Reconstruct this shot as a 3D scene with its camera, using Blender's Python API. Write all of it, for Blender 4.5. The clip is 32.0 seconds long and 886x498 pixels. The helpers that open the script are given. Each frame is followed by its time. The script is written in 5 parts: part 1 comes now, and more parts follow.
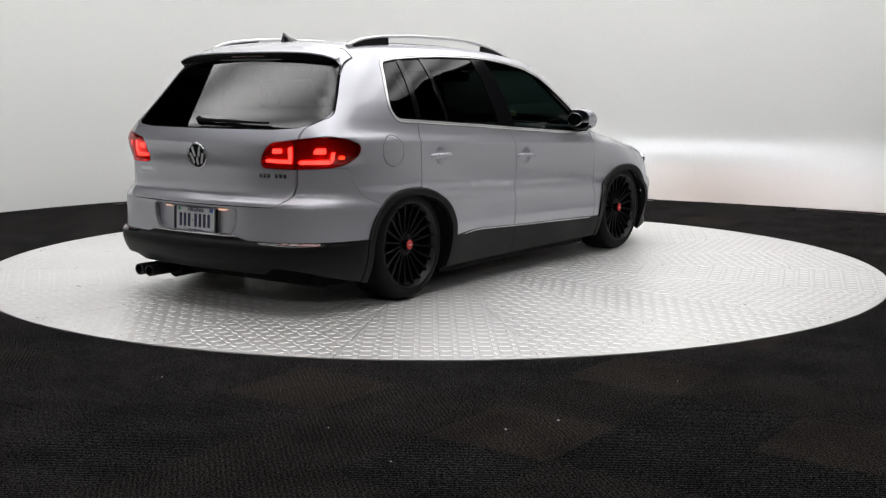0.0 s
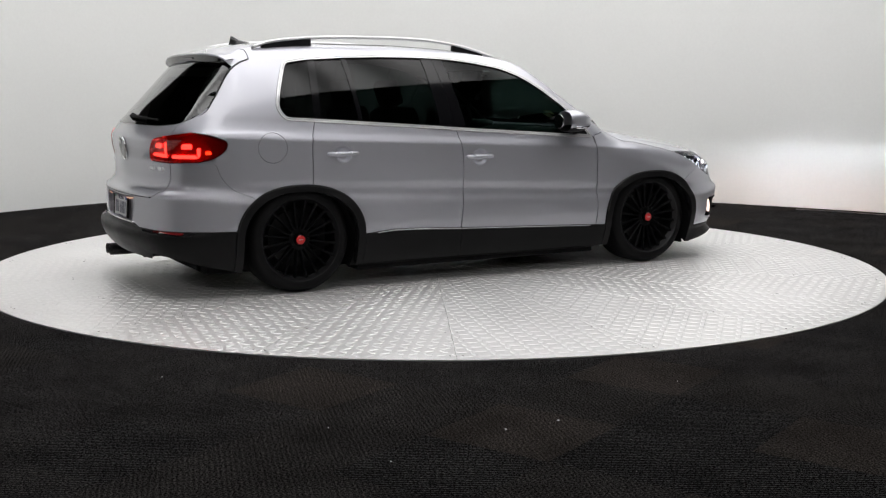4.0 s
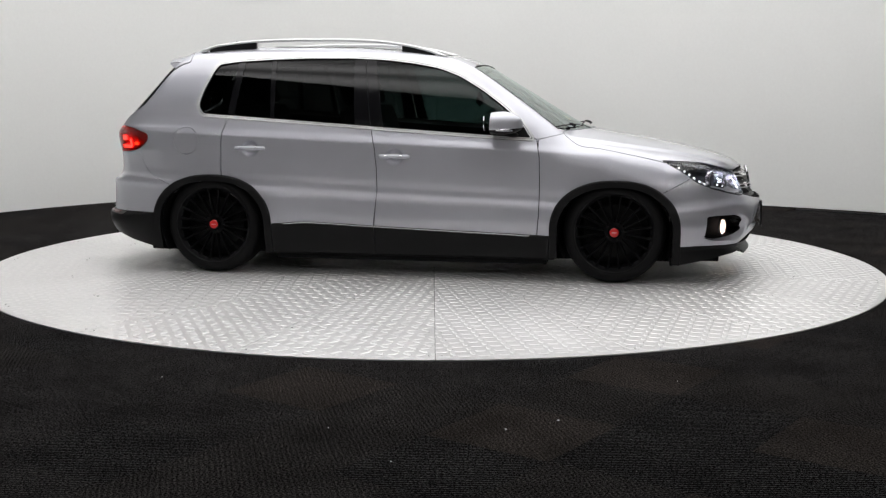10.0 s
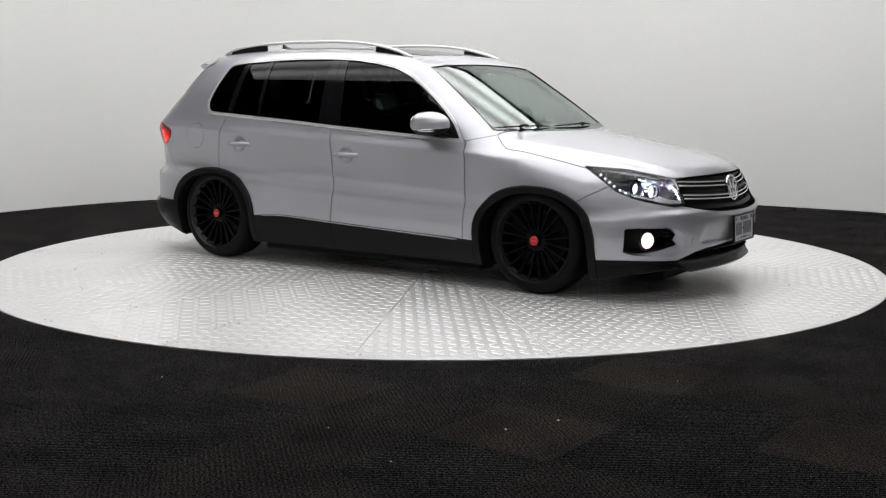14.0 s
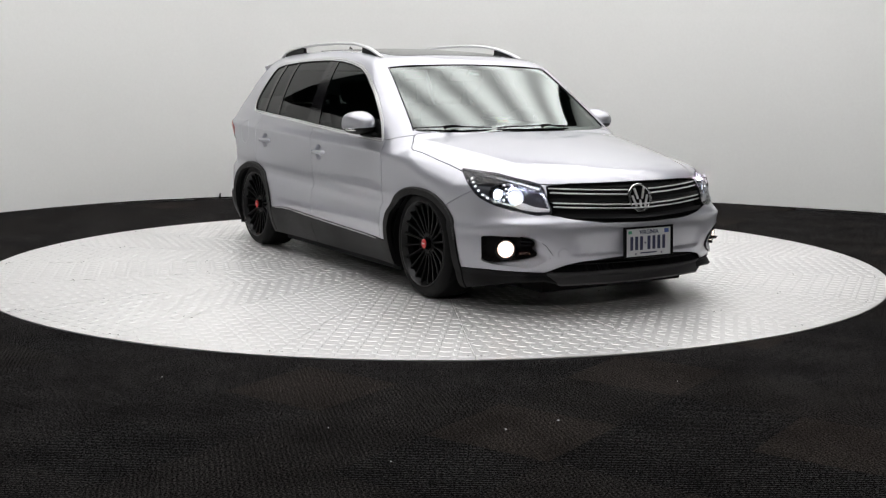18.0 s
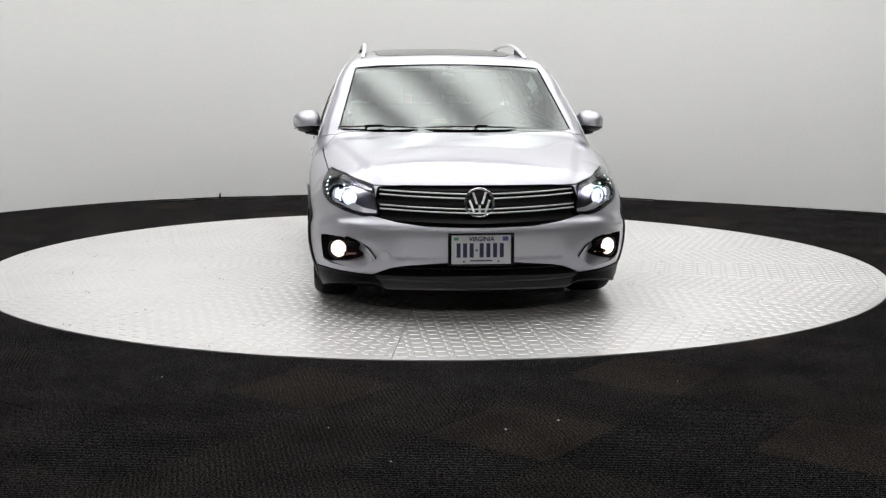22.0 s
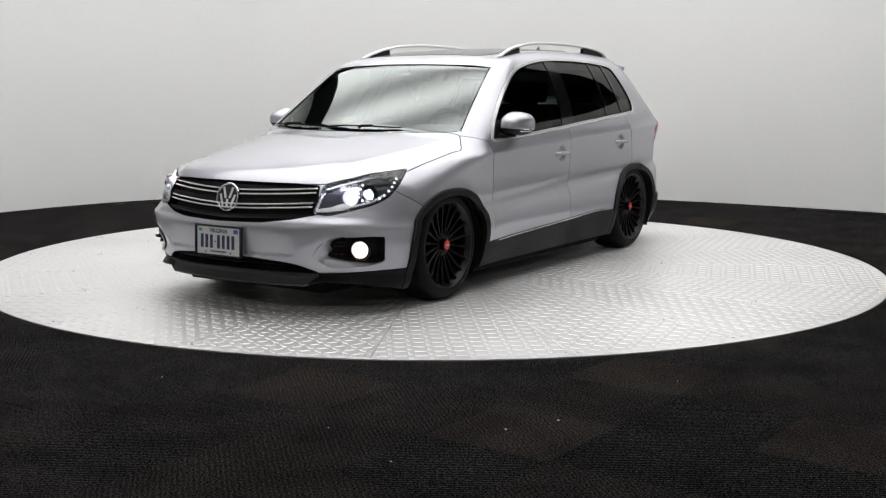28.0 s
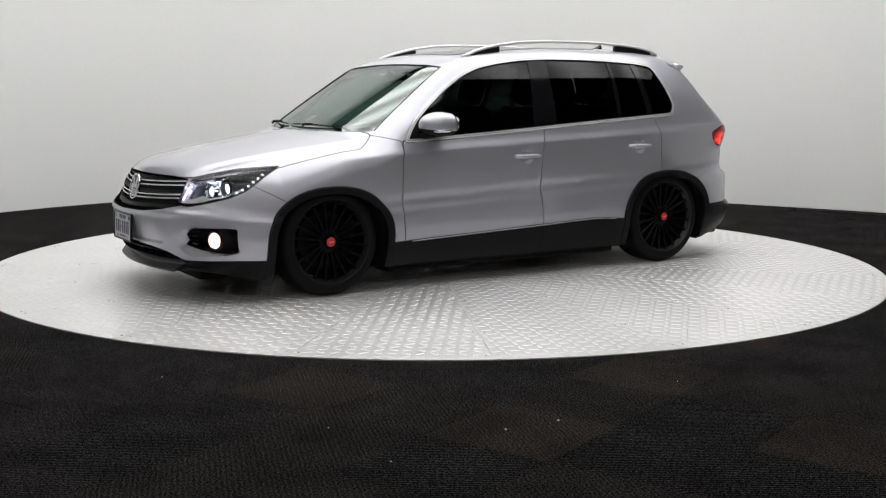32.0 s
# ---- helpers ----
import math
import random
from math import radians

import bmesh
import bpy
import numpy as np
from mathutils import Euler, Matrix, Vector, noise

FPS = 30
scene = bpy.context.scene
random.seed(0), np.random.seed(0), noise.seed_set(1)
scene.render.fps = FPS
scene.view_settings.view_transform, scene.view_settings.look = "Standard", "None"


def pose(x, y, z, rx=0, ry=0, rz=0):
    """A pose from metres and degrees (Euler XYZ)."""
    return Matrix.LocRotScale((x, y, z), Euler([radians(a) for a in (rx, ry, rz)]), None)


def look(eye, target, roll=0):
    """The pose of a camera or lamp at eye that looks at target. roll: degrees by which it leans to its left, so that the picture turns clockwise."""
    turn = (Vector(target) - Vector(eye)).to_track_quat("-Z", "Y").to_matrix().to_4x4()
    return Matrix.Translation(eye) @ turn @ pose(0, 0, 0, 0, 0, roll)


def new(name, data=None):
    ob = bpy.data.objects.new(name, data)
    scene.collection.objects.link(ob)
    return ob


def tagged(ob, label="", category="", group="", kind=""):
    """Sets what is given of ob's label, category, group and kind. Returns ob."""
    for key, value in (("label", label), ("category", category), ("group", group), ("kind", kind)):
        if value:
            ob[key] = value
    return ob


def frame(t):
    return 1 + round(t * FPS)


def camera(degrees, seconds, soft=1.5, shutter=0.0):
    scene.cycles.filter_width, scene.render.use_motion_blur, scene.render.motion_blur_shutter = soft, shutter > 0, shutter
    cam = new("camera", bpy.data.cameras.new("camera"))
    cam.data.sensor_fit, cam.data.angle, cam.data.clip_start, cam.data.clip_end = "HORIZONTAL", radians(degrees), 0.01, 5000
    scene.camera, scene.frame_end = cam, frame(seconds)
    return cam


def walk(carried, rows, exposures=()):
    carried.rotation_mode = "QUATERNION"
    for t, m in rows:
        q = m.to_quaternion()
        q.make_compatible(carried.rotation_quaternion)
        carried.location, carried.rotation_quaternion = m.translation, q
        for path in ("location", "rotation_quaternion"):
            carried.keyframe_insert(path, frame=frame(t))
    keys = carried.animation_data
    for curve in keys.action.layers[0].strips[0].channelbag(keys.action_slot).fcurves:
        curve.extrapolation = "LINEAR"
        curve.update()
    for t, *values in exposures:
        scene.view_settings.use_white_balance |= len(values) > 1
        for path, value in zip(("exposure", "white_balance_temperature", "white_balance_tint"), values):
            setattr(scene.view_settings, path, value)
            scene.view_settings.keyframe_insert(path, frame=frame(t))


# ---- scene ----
cam = camera(41.99, 32.0, soft=1.3)
EYE = Vector((0.0, -8.119, 1.2248))
AIM = EYE + Vector((0.00787, 0.99009, -0.14019))
walk(cam, [(0.0, look(EYE, AIM, 0.148)), (32.0, look(EYE, AIM, 0.148))], exposures=((0.0, -0.15), (32.0, -0.15)))

# ---- world and light ----
world = bpy.data.worlds.new("studio_dark")
world.use_nodes = True
scene.world = world
world.node_tree.nodes["Background"].inputs[0].default_value = (0.6, 0.62, 0.65, 1)
world.node_tree.nodes["Background"].inputs[1].default_value = 0.02
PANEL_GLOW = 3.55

# ---- materials ----


def material(name, color, rough=0.5, metal=0.0, coat=0.0, grain=None, bump=None, vary=0.0, spec=None, rvar=0.0, coat_rough=0.04):
    """A surface with colour variation at two scales, varied gloss and fine relief. grain, bump: (noise scale, amount)."""
    m = bpy.data.materials.new(name)
    m.use_nodes = True
    nt = m.node_tree
    b = nt.nodes["Principled BSDF"]
    b.inputs["Base Color"].default_value = (*color, 1)
    b.inputs["Roughness"].default_value = rough
    b.inputs["Metallic"].default_value = metal
    b.inputs["Coat Weight"].default_value = coat
    b.inputs["Coat Roughness"].default_value = coat_rough
    if spec is not None:
        b.inputs["Specular IOR Level"].default_value = spec
    pos = nt.nodes.new("ShaderNodeTexCoord")
    if vary:
        big = nt.nodes.new("ShaderNodeTexNoise")
        fine = nt.nodes.new("ShaderNodeTexNoise")
        big.inputs["Scale"].default_value = grain[1] if grain else 1.7
        big.inputs["Detail"].default_value = 4
        fine.inputs["Scale"].default_value = grain[0] if grain else 60
        fine.inputs["Detail"].default_value = 3
        nt.links.new(pos.outputs["Object"], big.inputs["Vector"])
        nt.links.new(pos.outputs["Object"], fine.inputs["Vector"])
        both = nt.nodes.new("ShaderNodeMath")
        both.operation = "ADD"
        nt.links.new(big.outputs[0], both.inputs[0])
        nt.links.new(fine.outputs[0], both.inputs[1])
        rng = nt.nodes.new("ShaderNodeMapRange")
        rng.inputs["From Min"].default_value = 0.6
        rng.inputs["From Max"].default_value = 1.4
        rng.inputs["To Min"].default_value = 1 - vary
        rng.inputs["To Max"].default_value = 1 + vary
        nt.links.new(both.outputs[0], rng.inputs["Value"])
        mul = nt.nodes.new("ShaderNodeVectorMath")
        mul.operation = "SCALE"
        mul.inputs[0].default_value = color
        nt.links.new(rng.outputs[0], mul.inputs["Scale"])
        nt.links.new(mul.outputs[0], b.inputs["Base Color"])
        if rvar:
            rr = nt.nodes.new("ShaderNodeMapRange")
            rr.inputs["From Min"].default_value = 0.3
            rr.inputs["From Max"].default_value = 0.7
            rr.inputs["To Min"].default_value = max(rough - rvar, 0.02)
            rr.inputs["To Max"].default_value = rough + rvar
            nt.links.new(big.outputs[0], rr.inputs["Value"])
            nt.links.new(rr.outputs[0], b.inputs["Roughness"])
    if bump:
        tex = nt.nodes.new("ShaderNodeTexNoise")
        tex.inputs["Scale"].default_value = bump[0]
        tex.inputs["Detail"].default_value = 3
        nt.links.new(pos.outputs["Object"], tex.inputs["Vector"])
        bp = nt.nodes.new("ShaderNodeBump")
        bp.inputs["Strength"].default_value = bump[1]
        bp.inputs["Distance"].default_value = 0.002
        nt.links.new(tex.outputs[0], bp.inputs["Height"])
        nt.links.new(bp.outputs[0], b.inputs["Normal"])
    return m


def glow(name, color, strength):
    m = bpy.data.materials.new(name)
    m.use_nodes = True
    b = m.node_tree.nodes["Principled BSDF"]
    b.inputs["Base Color"].default_value = (*color, 1)
    b.inputs["Emission Color"].default_value = (*color, 1)
    b.inputs["Emission Strength"].default_value = strength
    return m


def thin_glass(name, tint, gloss=1.0, rough=0.0, ior=1.5):
    """A pane: clear through its tint, mirror-like by Fresnel."""
    m = bpy.data.materials.new(name)
    m.use_nodes = True
    nt = m.node_tree
    nt.nodes.remove(nt.nodes["Principled BSDF"])
    out = nt.nodes["Material Output"]
    clear = nt.nodes.new("ShaderNodeBsdfTransparent")
    clear.inputs[0].default_value = (*tint, 1)
    shine = nt.nodes.new("ShaderNodeBsdfGlossy")
    shine.inputs["Roughness"].default_value = rough
    shine.inputs["Color"].default_value = (*gloss, 1) if hasattr(gloss, "__len__") else (gloss, gloss, gloss, 1)
    fres = nt.nodes.new("ShaderNodeFresnel")
    fres.inputs["IOR"].default_value = ior
    mix = nt.nodes.new("ShaderNodeMixShader")
    nt.links.new(fres.outputs[0], mix.inputs[0])
    nt.links.new(clear.outputs[0], mix.inputs[1])
    nt.links.new(shine.outputs[0], mix.inputs[2])
    nt.links.new(mix.outputs[0], out.inputs[0])
    return m


PAINT = material("silver_metallic_paint", (0.495, 0.501, 0.548), 0.45, 0.80, 1.0, grain=(900, 2.0), vary=0.05, rvar=0.03, coat_rough=0.014)
PLASTIC = material("black_textured_plastic", (0.0078, 0.0078, 0.0083), 0.40, spec=0.12, grain=(300, 3), vary=0.15, bump=(900, 0.25), rvar=0.08)
DARK = material("matt_black", (0.0042, 0.0042, 0.0047), 0.75, spec=0.15, vary=0.2)
GLOSS = material("gloss_black", (0.008, 0.008, 0.009), 0.14, spec=0.5, vary=0.1)
PILLAR = material("black_pillar_film", (0.006, 0.006, 0.007), 0.10, spec=0.30, vary=0.1)
CHROME = material("chrome", (0.78, 0.79, 0.80), 0.09, 1.0, vary=0.03)
TRIM = material("bright_window_trim", (0.86, 0.865, 0.87), 0.25, 0.40, 0.6, vary=0.03)
SATIN = material("satin_chrome", (0.70, 0.71, 0.73), 0.22, 1.0, vary=0.04)
RAIL = material("silver_anodised_rail", (0.80, 0.805, 0.81), 0.36, 0.45, 0.3, vary=0.03)
ARCH_EDGE = material("smooth_black_trim_edge", (0.006, 0.006, 0.0065), 0.32, spec=0.35, grain=(300, 3), vary=0.15)
RUBBER = material("tyre_rubber", (0.005, 0.005, 0.0054), 0.6, spec=0.12, grain=(180, 6), vary=0.25, bump=(400, 0.2), rvar=0.1)
RIM = material("satin_black_alloy", (0.0022, 0.0022, 0.0026), 0.36, 0.0, 0.0, spec=0.09, grain=(120, 5), vary=0.2, rvar=0.08)
BARREL = material("dark_wheel_barrel", (0.012, 0.012, 0.013), 0.30, 0.3, spec=0.3, grain=(120, 5), vary=0.2)
STEEL = material("brake_disc_steel", (0.012, 0.012, 0.012), 0.4, 0.4, spec=0.2, grain=(90, 12), vary=0.2)
RED = material("red_cap_paint", (0.62, 0.012, 0.012), 0.35, coat=0.5, vary=0.08)
TINT = thin_glass("privacy_glass", (0.05, 0.058, 0.056), 0.62, 0.0, 1.46)
TINT_REAR = thin_glass("rear_window_glass", (0.22, 0.235, 0.23), 1.0, 0.0, 1.62)
TINT_FRONT = thin_glass("tinted_door_glass", (0.11, 0.16, 0.15), 0.62, 0.0, 1.46)
SCREEN = thin_glass("windscreen_glass", (0.60, 0.78, 0.72), (0.93, 1.0, 0.97), 0.0, 2.25)
LENS = thin_glass("clear_lens", (0.93, 0.95, 0.97), 0.9, 0.02, 1.38)
CABIN = material("grey_upholstery", (0.16, 0.16, 0.162), 0.8, grain=(200, 5), vary=0.2, bump=(300, 0.3))
LINER = material("grey_headlining", (0.42, 0.42, 0.40), 0.9, grain=(200, 5), vary=0.1)
PLATE = material("licence_plate_white", (0.58, 0.59, 0.60), 0.4, coat=0.2, grain=(60, 14), vary=0.05)
INK = material("plate_navy_ink", (0.02, 0.025, 0.07), 0.5)
BLUE = material("plate_sticker_blue", (0.06, 0.10, 0.30), 0.5)
GREEN = material("plate_sticker_green", (0.05, 0.30, 0.16), 0.5)
LAMP_RED = thin_glass("red_lamp_lens", (0.92, 0.11, 0.10), 0.9, 0.03)
LAMP_BACK = material("red_lamp_reflector", (0.34, 0.012, 0.012), 0.3, 0.3, 0.3, grain=(200, 8), vary=0.3)
LAMP_GLOW = glow("tail_light_element", (1.0, 0.36, 0.28), 3.4)
PARK_GLOW = glow("side_marker_element", (1.0, 0.30, 0.08), 3.0)
XENON = glow("headlamp_projector", (0.80, 0.85, 1.0), 3.6)
BEAM = glow("headlamp_beam_slit", (0.90, 0.92, 1.0), 360000.0)
LED = glow("running_light_led", (0.92, 0.95, 1.0), 2.2)
FOG = glow("fog_lamp_bulb", (1.0, 0.76, 0.66), 1.9)
FOG_BEAM = glow("fog_lamp_beam_slit", (1.0, 0.56, 0.42), 70000.0)
FLOCK = material("black_flock", (0.0002, 0.0002, 0.0002), 1.0, spec=0.0)
YELLOW = material("sticker_yellow", (0.62, 0.55, 0.22), 0.5)
AMBER = material("amber_marker_lens", (0.55, 0.20, 0.02), 0.2, coat=0.5)
REFLECTOR = material("red_reflector", (0.16, 0.006, 0.008), 0.15, coat=0.8, grain=(150, 20), vary=0.2)
TREAD = material("aluminium_tread_plate", (0.80, 0.794, 0.788), 0.37, 0.56, grain=(35, 1.1), vary=0.10, bump=(70, 0.04), rvar=0.04)
LUG = material("worn_tread_lug", (0.83, 0.825, 0.82), 0.38, 0.50, grain=(50, 1.3), vary=0.10, rvar=0.10)
JOINT = material("dirty_joint", (0.10, 0.095, 0.09), 0.8, vary=0.3)
WALL = material("white_cyclorama_paint", (0.79, 0.80, 0.785), 0.75, grain=(40, 0.6), vary=0.025, bump=(30, 0.05))
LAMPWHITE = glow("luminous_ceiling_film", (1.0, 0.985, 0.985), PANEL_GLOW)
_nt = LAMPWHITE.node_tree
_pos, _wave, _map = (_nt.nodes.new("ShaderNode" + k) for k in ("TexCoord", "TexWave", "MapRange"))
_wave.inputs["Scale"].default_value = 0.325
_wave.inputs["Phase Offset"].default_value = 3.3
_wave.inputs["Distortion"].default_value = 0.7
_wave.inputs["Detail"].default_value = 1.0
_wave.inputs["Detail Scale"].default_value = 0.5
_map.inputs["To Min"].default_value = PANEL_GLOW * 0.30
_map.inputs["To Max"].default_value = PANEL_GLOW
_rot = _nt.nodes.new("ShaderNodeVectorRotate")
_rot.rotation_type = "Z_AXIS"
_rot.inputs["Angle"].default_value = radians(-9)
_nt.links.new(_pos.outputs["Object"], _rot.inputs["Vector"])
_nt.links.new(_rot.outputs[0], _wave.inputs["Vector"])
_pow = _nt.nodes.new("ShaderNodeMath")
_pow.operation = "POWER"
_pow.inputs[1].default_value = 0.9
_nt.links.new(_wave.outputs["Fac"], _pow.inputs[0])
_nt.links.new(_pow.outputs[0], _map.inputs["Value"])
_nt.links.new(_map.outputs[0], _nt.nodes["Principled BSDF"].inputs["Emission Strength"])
FLOOD = glow("flood_light_face", (1.0, 0.97, 0.95), 520.0)
HALL = material("dark_hall_paint", (0.06, 0.06, 0.06), 0.8, grain=(30, 0.5), vary=0.05)
BOWL = material("dark_lamp_bowl", (0.035, 0.035, 0.042), 0.28, 0.3, vary=0.1)
BLACKROOM = material("black_drape", (0.012, 0.012, 0.013), 0.9, grain=(30, 1), vary=0.3)


def carpet(name, dark, light, angle, ribs):
    """Ribbed loop-pile carpet tile: uneven ribs at an angle, mottled tufts and specks of lint."""
    m = material(name, dark, 0.95, spec=0.0)
    nt = m.node_tree
    b = nt.nodes["Principled BSDF"]

    def node(kind, **inputs):
        n = nt.nodes.new("ShaderNode" + kind)
        for k, v in inputs.items():
            n.inputs[k.replace("_", " ")].default_value = v
        return n

    pos = node("NewGeometry")
    rot = node("VectorRotate", Angle=radians(angle))
    rot.rotation_type = "Z_AXIS"
    nt.links.new(pos.outputs["Position"], rot.inputs["Vector"])
    wave = node("TexWave", Scale=18.5, Distortion=1.1, Detail=3.0, Detail_Scale=5.0)
    tuft = node("TexNoise", Scale=130.0, Detail=2.0, Roughness=0.9)
    blot = node("TexNoise", Scale=3.0, Detail=4.0)
    nt.links.new(rot.outputs[0], wave.inputs["Vector"])
    for n in (tuft, blot):
        nt.links.new(pos.outputs["Position"], n.inputs["Vector"])
    mul = nt.nodes.new("ShaderNodeMath")
    mul.operation = "MULTIPLY"
    tr = node("MapRange", From_Min=0.44, From_Max=0.64)
    nt.links.new(tuft.outputs[0], tr.inputs["Value"])
    rib = node("MapRange", From_Min=0.15, From_Max=0.85, To_Min=1 - ribs, To_Max=1.0)
    nt.links.new(wave.outputs["Fac"], rib.inputs["Value"])
    nt.links.new(rib.outputs[0], mul.inputs[0])
    nt.links.new(tr.outputs[0], mul.inputs[1])
    patch = nt.nodes.new("ShaderNodeMath")
    patch.operation = "MULTIPLY"
    br = node("MapRange", From_Min=0.3, From_Max=0.7, To_Min=0.65, To_Max=1.3)
    nt.links.new(blot.outputs[0], br.inputs["Value"])
    nt.links.new(mul.outputs[0], patch.inputs[0])
    nt.links.new(br.outputs[0], patch.inputs[1])
    mix = nt.nodes.new("ShaderNodeMix")
    mix.data_type = "RGBA"
    mix.inputs["A"].default_value = (*dark, 1)
    mix.inputs["B"].default_value = (*light, 1)
    nt.links.new(patch.outputs[0], mix.inputs["Factor"])
    lint = node("TexVoronoi", Scale=26.0)
    nt.links.new(pos.outputs["Position"], lint.inputs["Vector"])
    speck = node("MapRange", From_Min=0.06, From_Max=0.03)
    nt.links.new(lint.outputs["Distance"], speck.inputs["Value"])
    rare = nt.nodes.new("ShaderNodeMath")
    rare.operation = "GREATER_THAN"
    rare.inputs[1].default_value = 0.90
    sep = nt.nodes.new("ShaderNodeSeparateColor")
    nt.links.new(lint.outputs["Color"], sep.inputs[0])
    nt.links.new(sep.outputs[0], rare.inputs[0])
    on = nt.nodes.new("ShaderNodeMath")
    on.operation = "MULTIPLY"
    nt.links.new(speck.outputs[0], on.inputs[0])
    nt.links.new(rare.outputs[0], on.inputs[1])
    mix2 = nt.nodes.new("ShaderNodeMix")
    mix2.data_type = "RGBA"
    mix2.inputs["B"].default_value = (0.30, 0.29, 0.28, 1)
    nt.links.new(on.outputs[0], mix2.inputs["Factor"])
    nt.links.new(mix.outputs["Result"], mix2.inputs["A"])
    nt.links.new(mix2.outputs["Result"], b.inputs["Base Color"])
    bp = node("Bump", Strength=0.8, Distance=0.004)
    nt.links.new(mul.outputs[0], bp.inputs["Height"])
    nt.links.new(bp.outputs[0], b.inputs["Normal"])
    return m


CARPETS = [carpet("charcoal_carpet", (0.0034, 0.0033, 0.0034), (0.098, 0.0925, 0.0920), 84, 0.75),
           carpet("charcoal_carpet_crosswise", (0.0030, 0.0029, 0.0029), (0.080, 0.0745, 0.0725), -12, 0.40),
           carpet("brown_grey_carpet", (0.0085, 0.0072, 0.0066), (0.094, 0.0830, 0.0770), -12, 0.38),
           carpet("ribbed_charcoal_carpet", (0.0026, 0.0026, 0.0027), (0.102, 0.0985, 0.0990), 88, 0.95)]


# ---- building helpers ----
def link(name, mesh, mat, parent=None, label=""):
    ob = new(name, mesh)
    if mat:
        mesh.materials.append(mat)
    if parent:
        ob.parent = parent
    if label:
        ob["label"] = label
    return ob


def part(name, bm, mat, parent=None, label="", smooth=False):
    """One bmesh as one mesh object."""
    me = bpy.data.meshes.new(name)
    bmesh.ops.recalc_face_normals(bm, faces=bm.faces)
    bm.to_mesh(me)
    bm.free()
    if smooth:
        me.shade_smooth()
    return link(name, me, mat, parent, label)


def sharpened(bm, degrees=35):
    for e in bm.edges:
        if len(e.link_faces) == 2 and e.calc_face_angle(0) > radians(degrees):
            e.smooth = False
    return bm


def box(sx, sy, sz, m=None, bevel=0.0):
    bm = bmesh.new()
    bmesh.ops.create_cube(bm, size=1, matrix=(m or Matrix()) @ Matrix.Diagonal((sx, sy, sz, 1)))
    if bevel:
        bmesh.ops.bevel(bm, geom=bm.edges[:], offset=bevel, segments=2, profile=0.6, affect="EDGES")
    return bm


def lathe(profile, steps=64, m=None, cap=False):
    """Turns (radius, height) pairs about the y axis."""
    bm = bmesh.new()
    rings = []
    for k in range(steps):
        a = 2 * math.pi * k / steps
        rings.append([bm.verts.new((r * math.cos(a), h, r * math.sin(a))) for r, h in profile])
    for k in range(steps):
        a, b = rings[k], rings[(k + 1) % steps]
        for i in range(len(profile) - 1):
            bm.faces.new((a[i], a[i + 1], b[i + 1], b[i]))
    if cap:
        bm.faces.new([r[-1] for r in rings])
    bmesh.ops.remove_doubles(bm, verts=bm.verts, dist=1e-6)
    if m:
        bm.transform(m)
    return bm


def tube(points, radius, sides=8, flat=1.0, up=Vector((0, 0, 1))):
    """A rod along points; radius may be one number or one for each point; flat squeezes it along up."""
    bm = bmesh.new()
    pts = [Vector(p) for p in points]
    rad = radius if hasattr(radius, "__len__") else [radius] * len(pts)
    rings = []
    for i, p in enumerate(pts):
        d = (pts[min(i + 1, len(pts) - 1)] - pts[max(i - 1, 0)]).normalized()
        s = d.cross(up).normalized()
        u = s.cross(d).normalized()
        rings.append([bm.verts.new(p + rad[i] * (math.cos(a) * s + flat * math.sin(a) * u)) for a in (2 * math.pi * k / sides for k in range(sides))])
    for a, b in zip(rings, rings[1:]):
        for k in range(sides):
            bm.faces.new((a[k], a[(k + 1) % sides], b[(k + 1) % sides], b[k]))
    bm.faces.new(rings[0])
    bm.faces.new(rings[-1][::-1])
    return bm


def merged(*bms):
    out = bmesh.new()
    for b in bms:
        me = bpy.data.meshes.new("tmp")
        b.to_mesh(me)
        b.free()
        out.from_mesh(me)
        bpy.data.meshes.remove(me)
    return out


def slab(outline, depth, m=None, bevel=0.0):
    """A flat plate: outline in (x, z), front face at y = 0, thickness towards +y."""
    bm = bmesh.new()
    a = [bm.verts.new((x, 0, z)) for x, z in outline]
    b = [bm.verts.new((x, depth, z)) for x, z in outline]
    bm.faces.new(a)
    bm.faces.new(b[::-1])
    n = len(a)
    for i in range(n):
        bm.faces.new((a[i], b[i], b[(i + 1) % n], a[(i + 1) % n]))
    if bevel:
        bmesh.ops.bevel(bm, geom=[e for e in bm.edges], offset=bevel, segments=2, affect="EDGES")
    if m:
        bm.transform(m)
    return bm


def empty(name, m=None):
    ob = new(name)
    ob.empty_display_size = 0.2
    if m:
        ob.matrix_basis = m
    return ob


# ---- the studio ----
def wall_top(a):
    """The backdrop is tall behind the turntable and lower in its two wings."""
    return 4.56 if abs(a) < 52 else 2.15


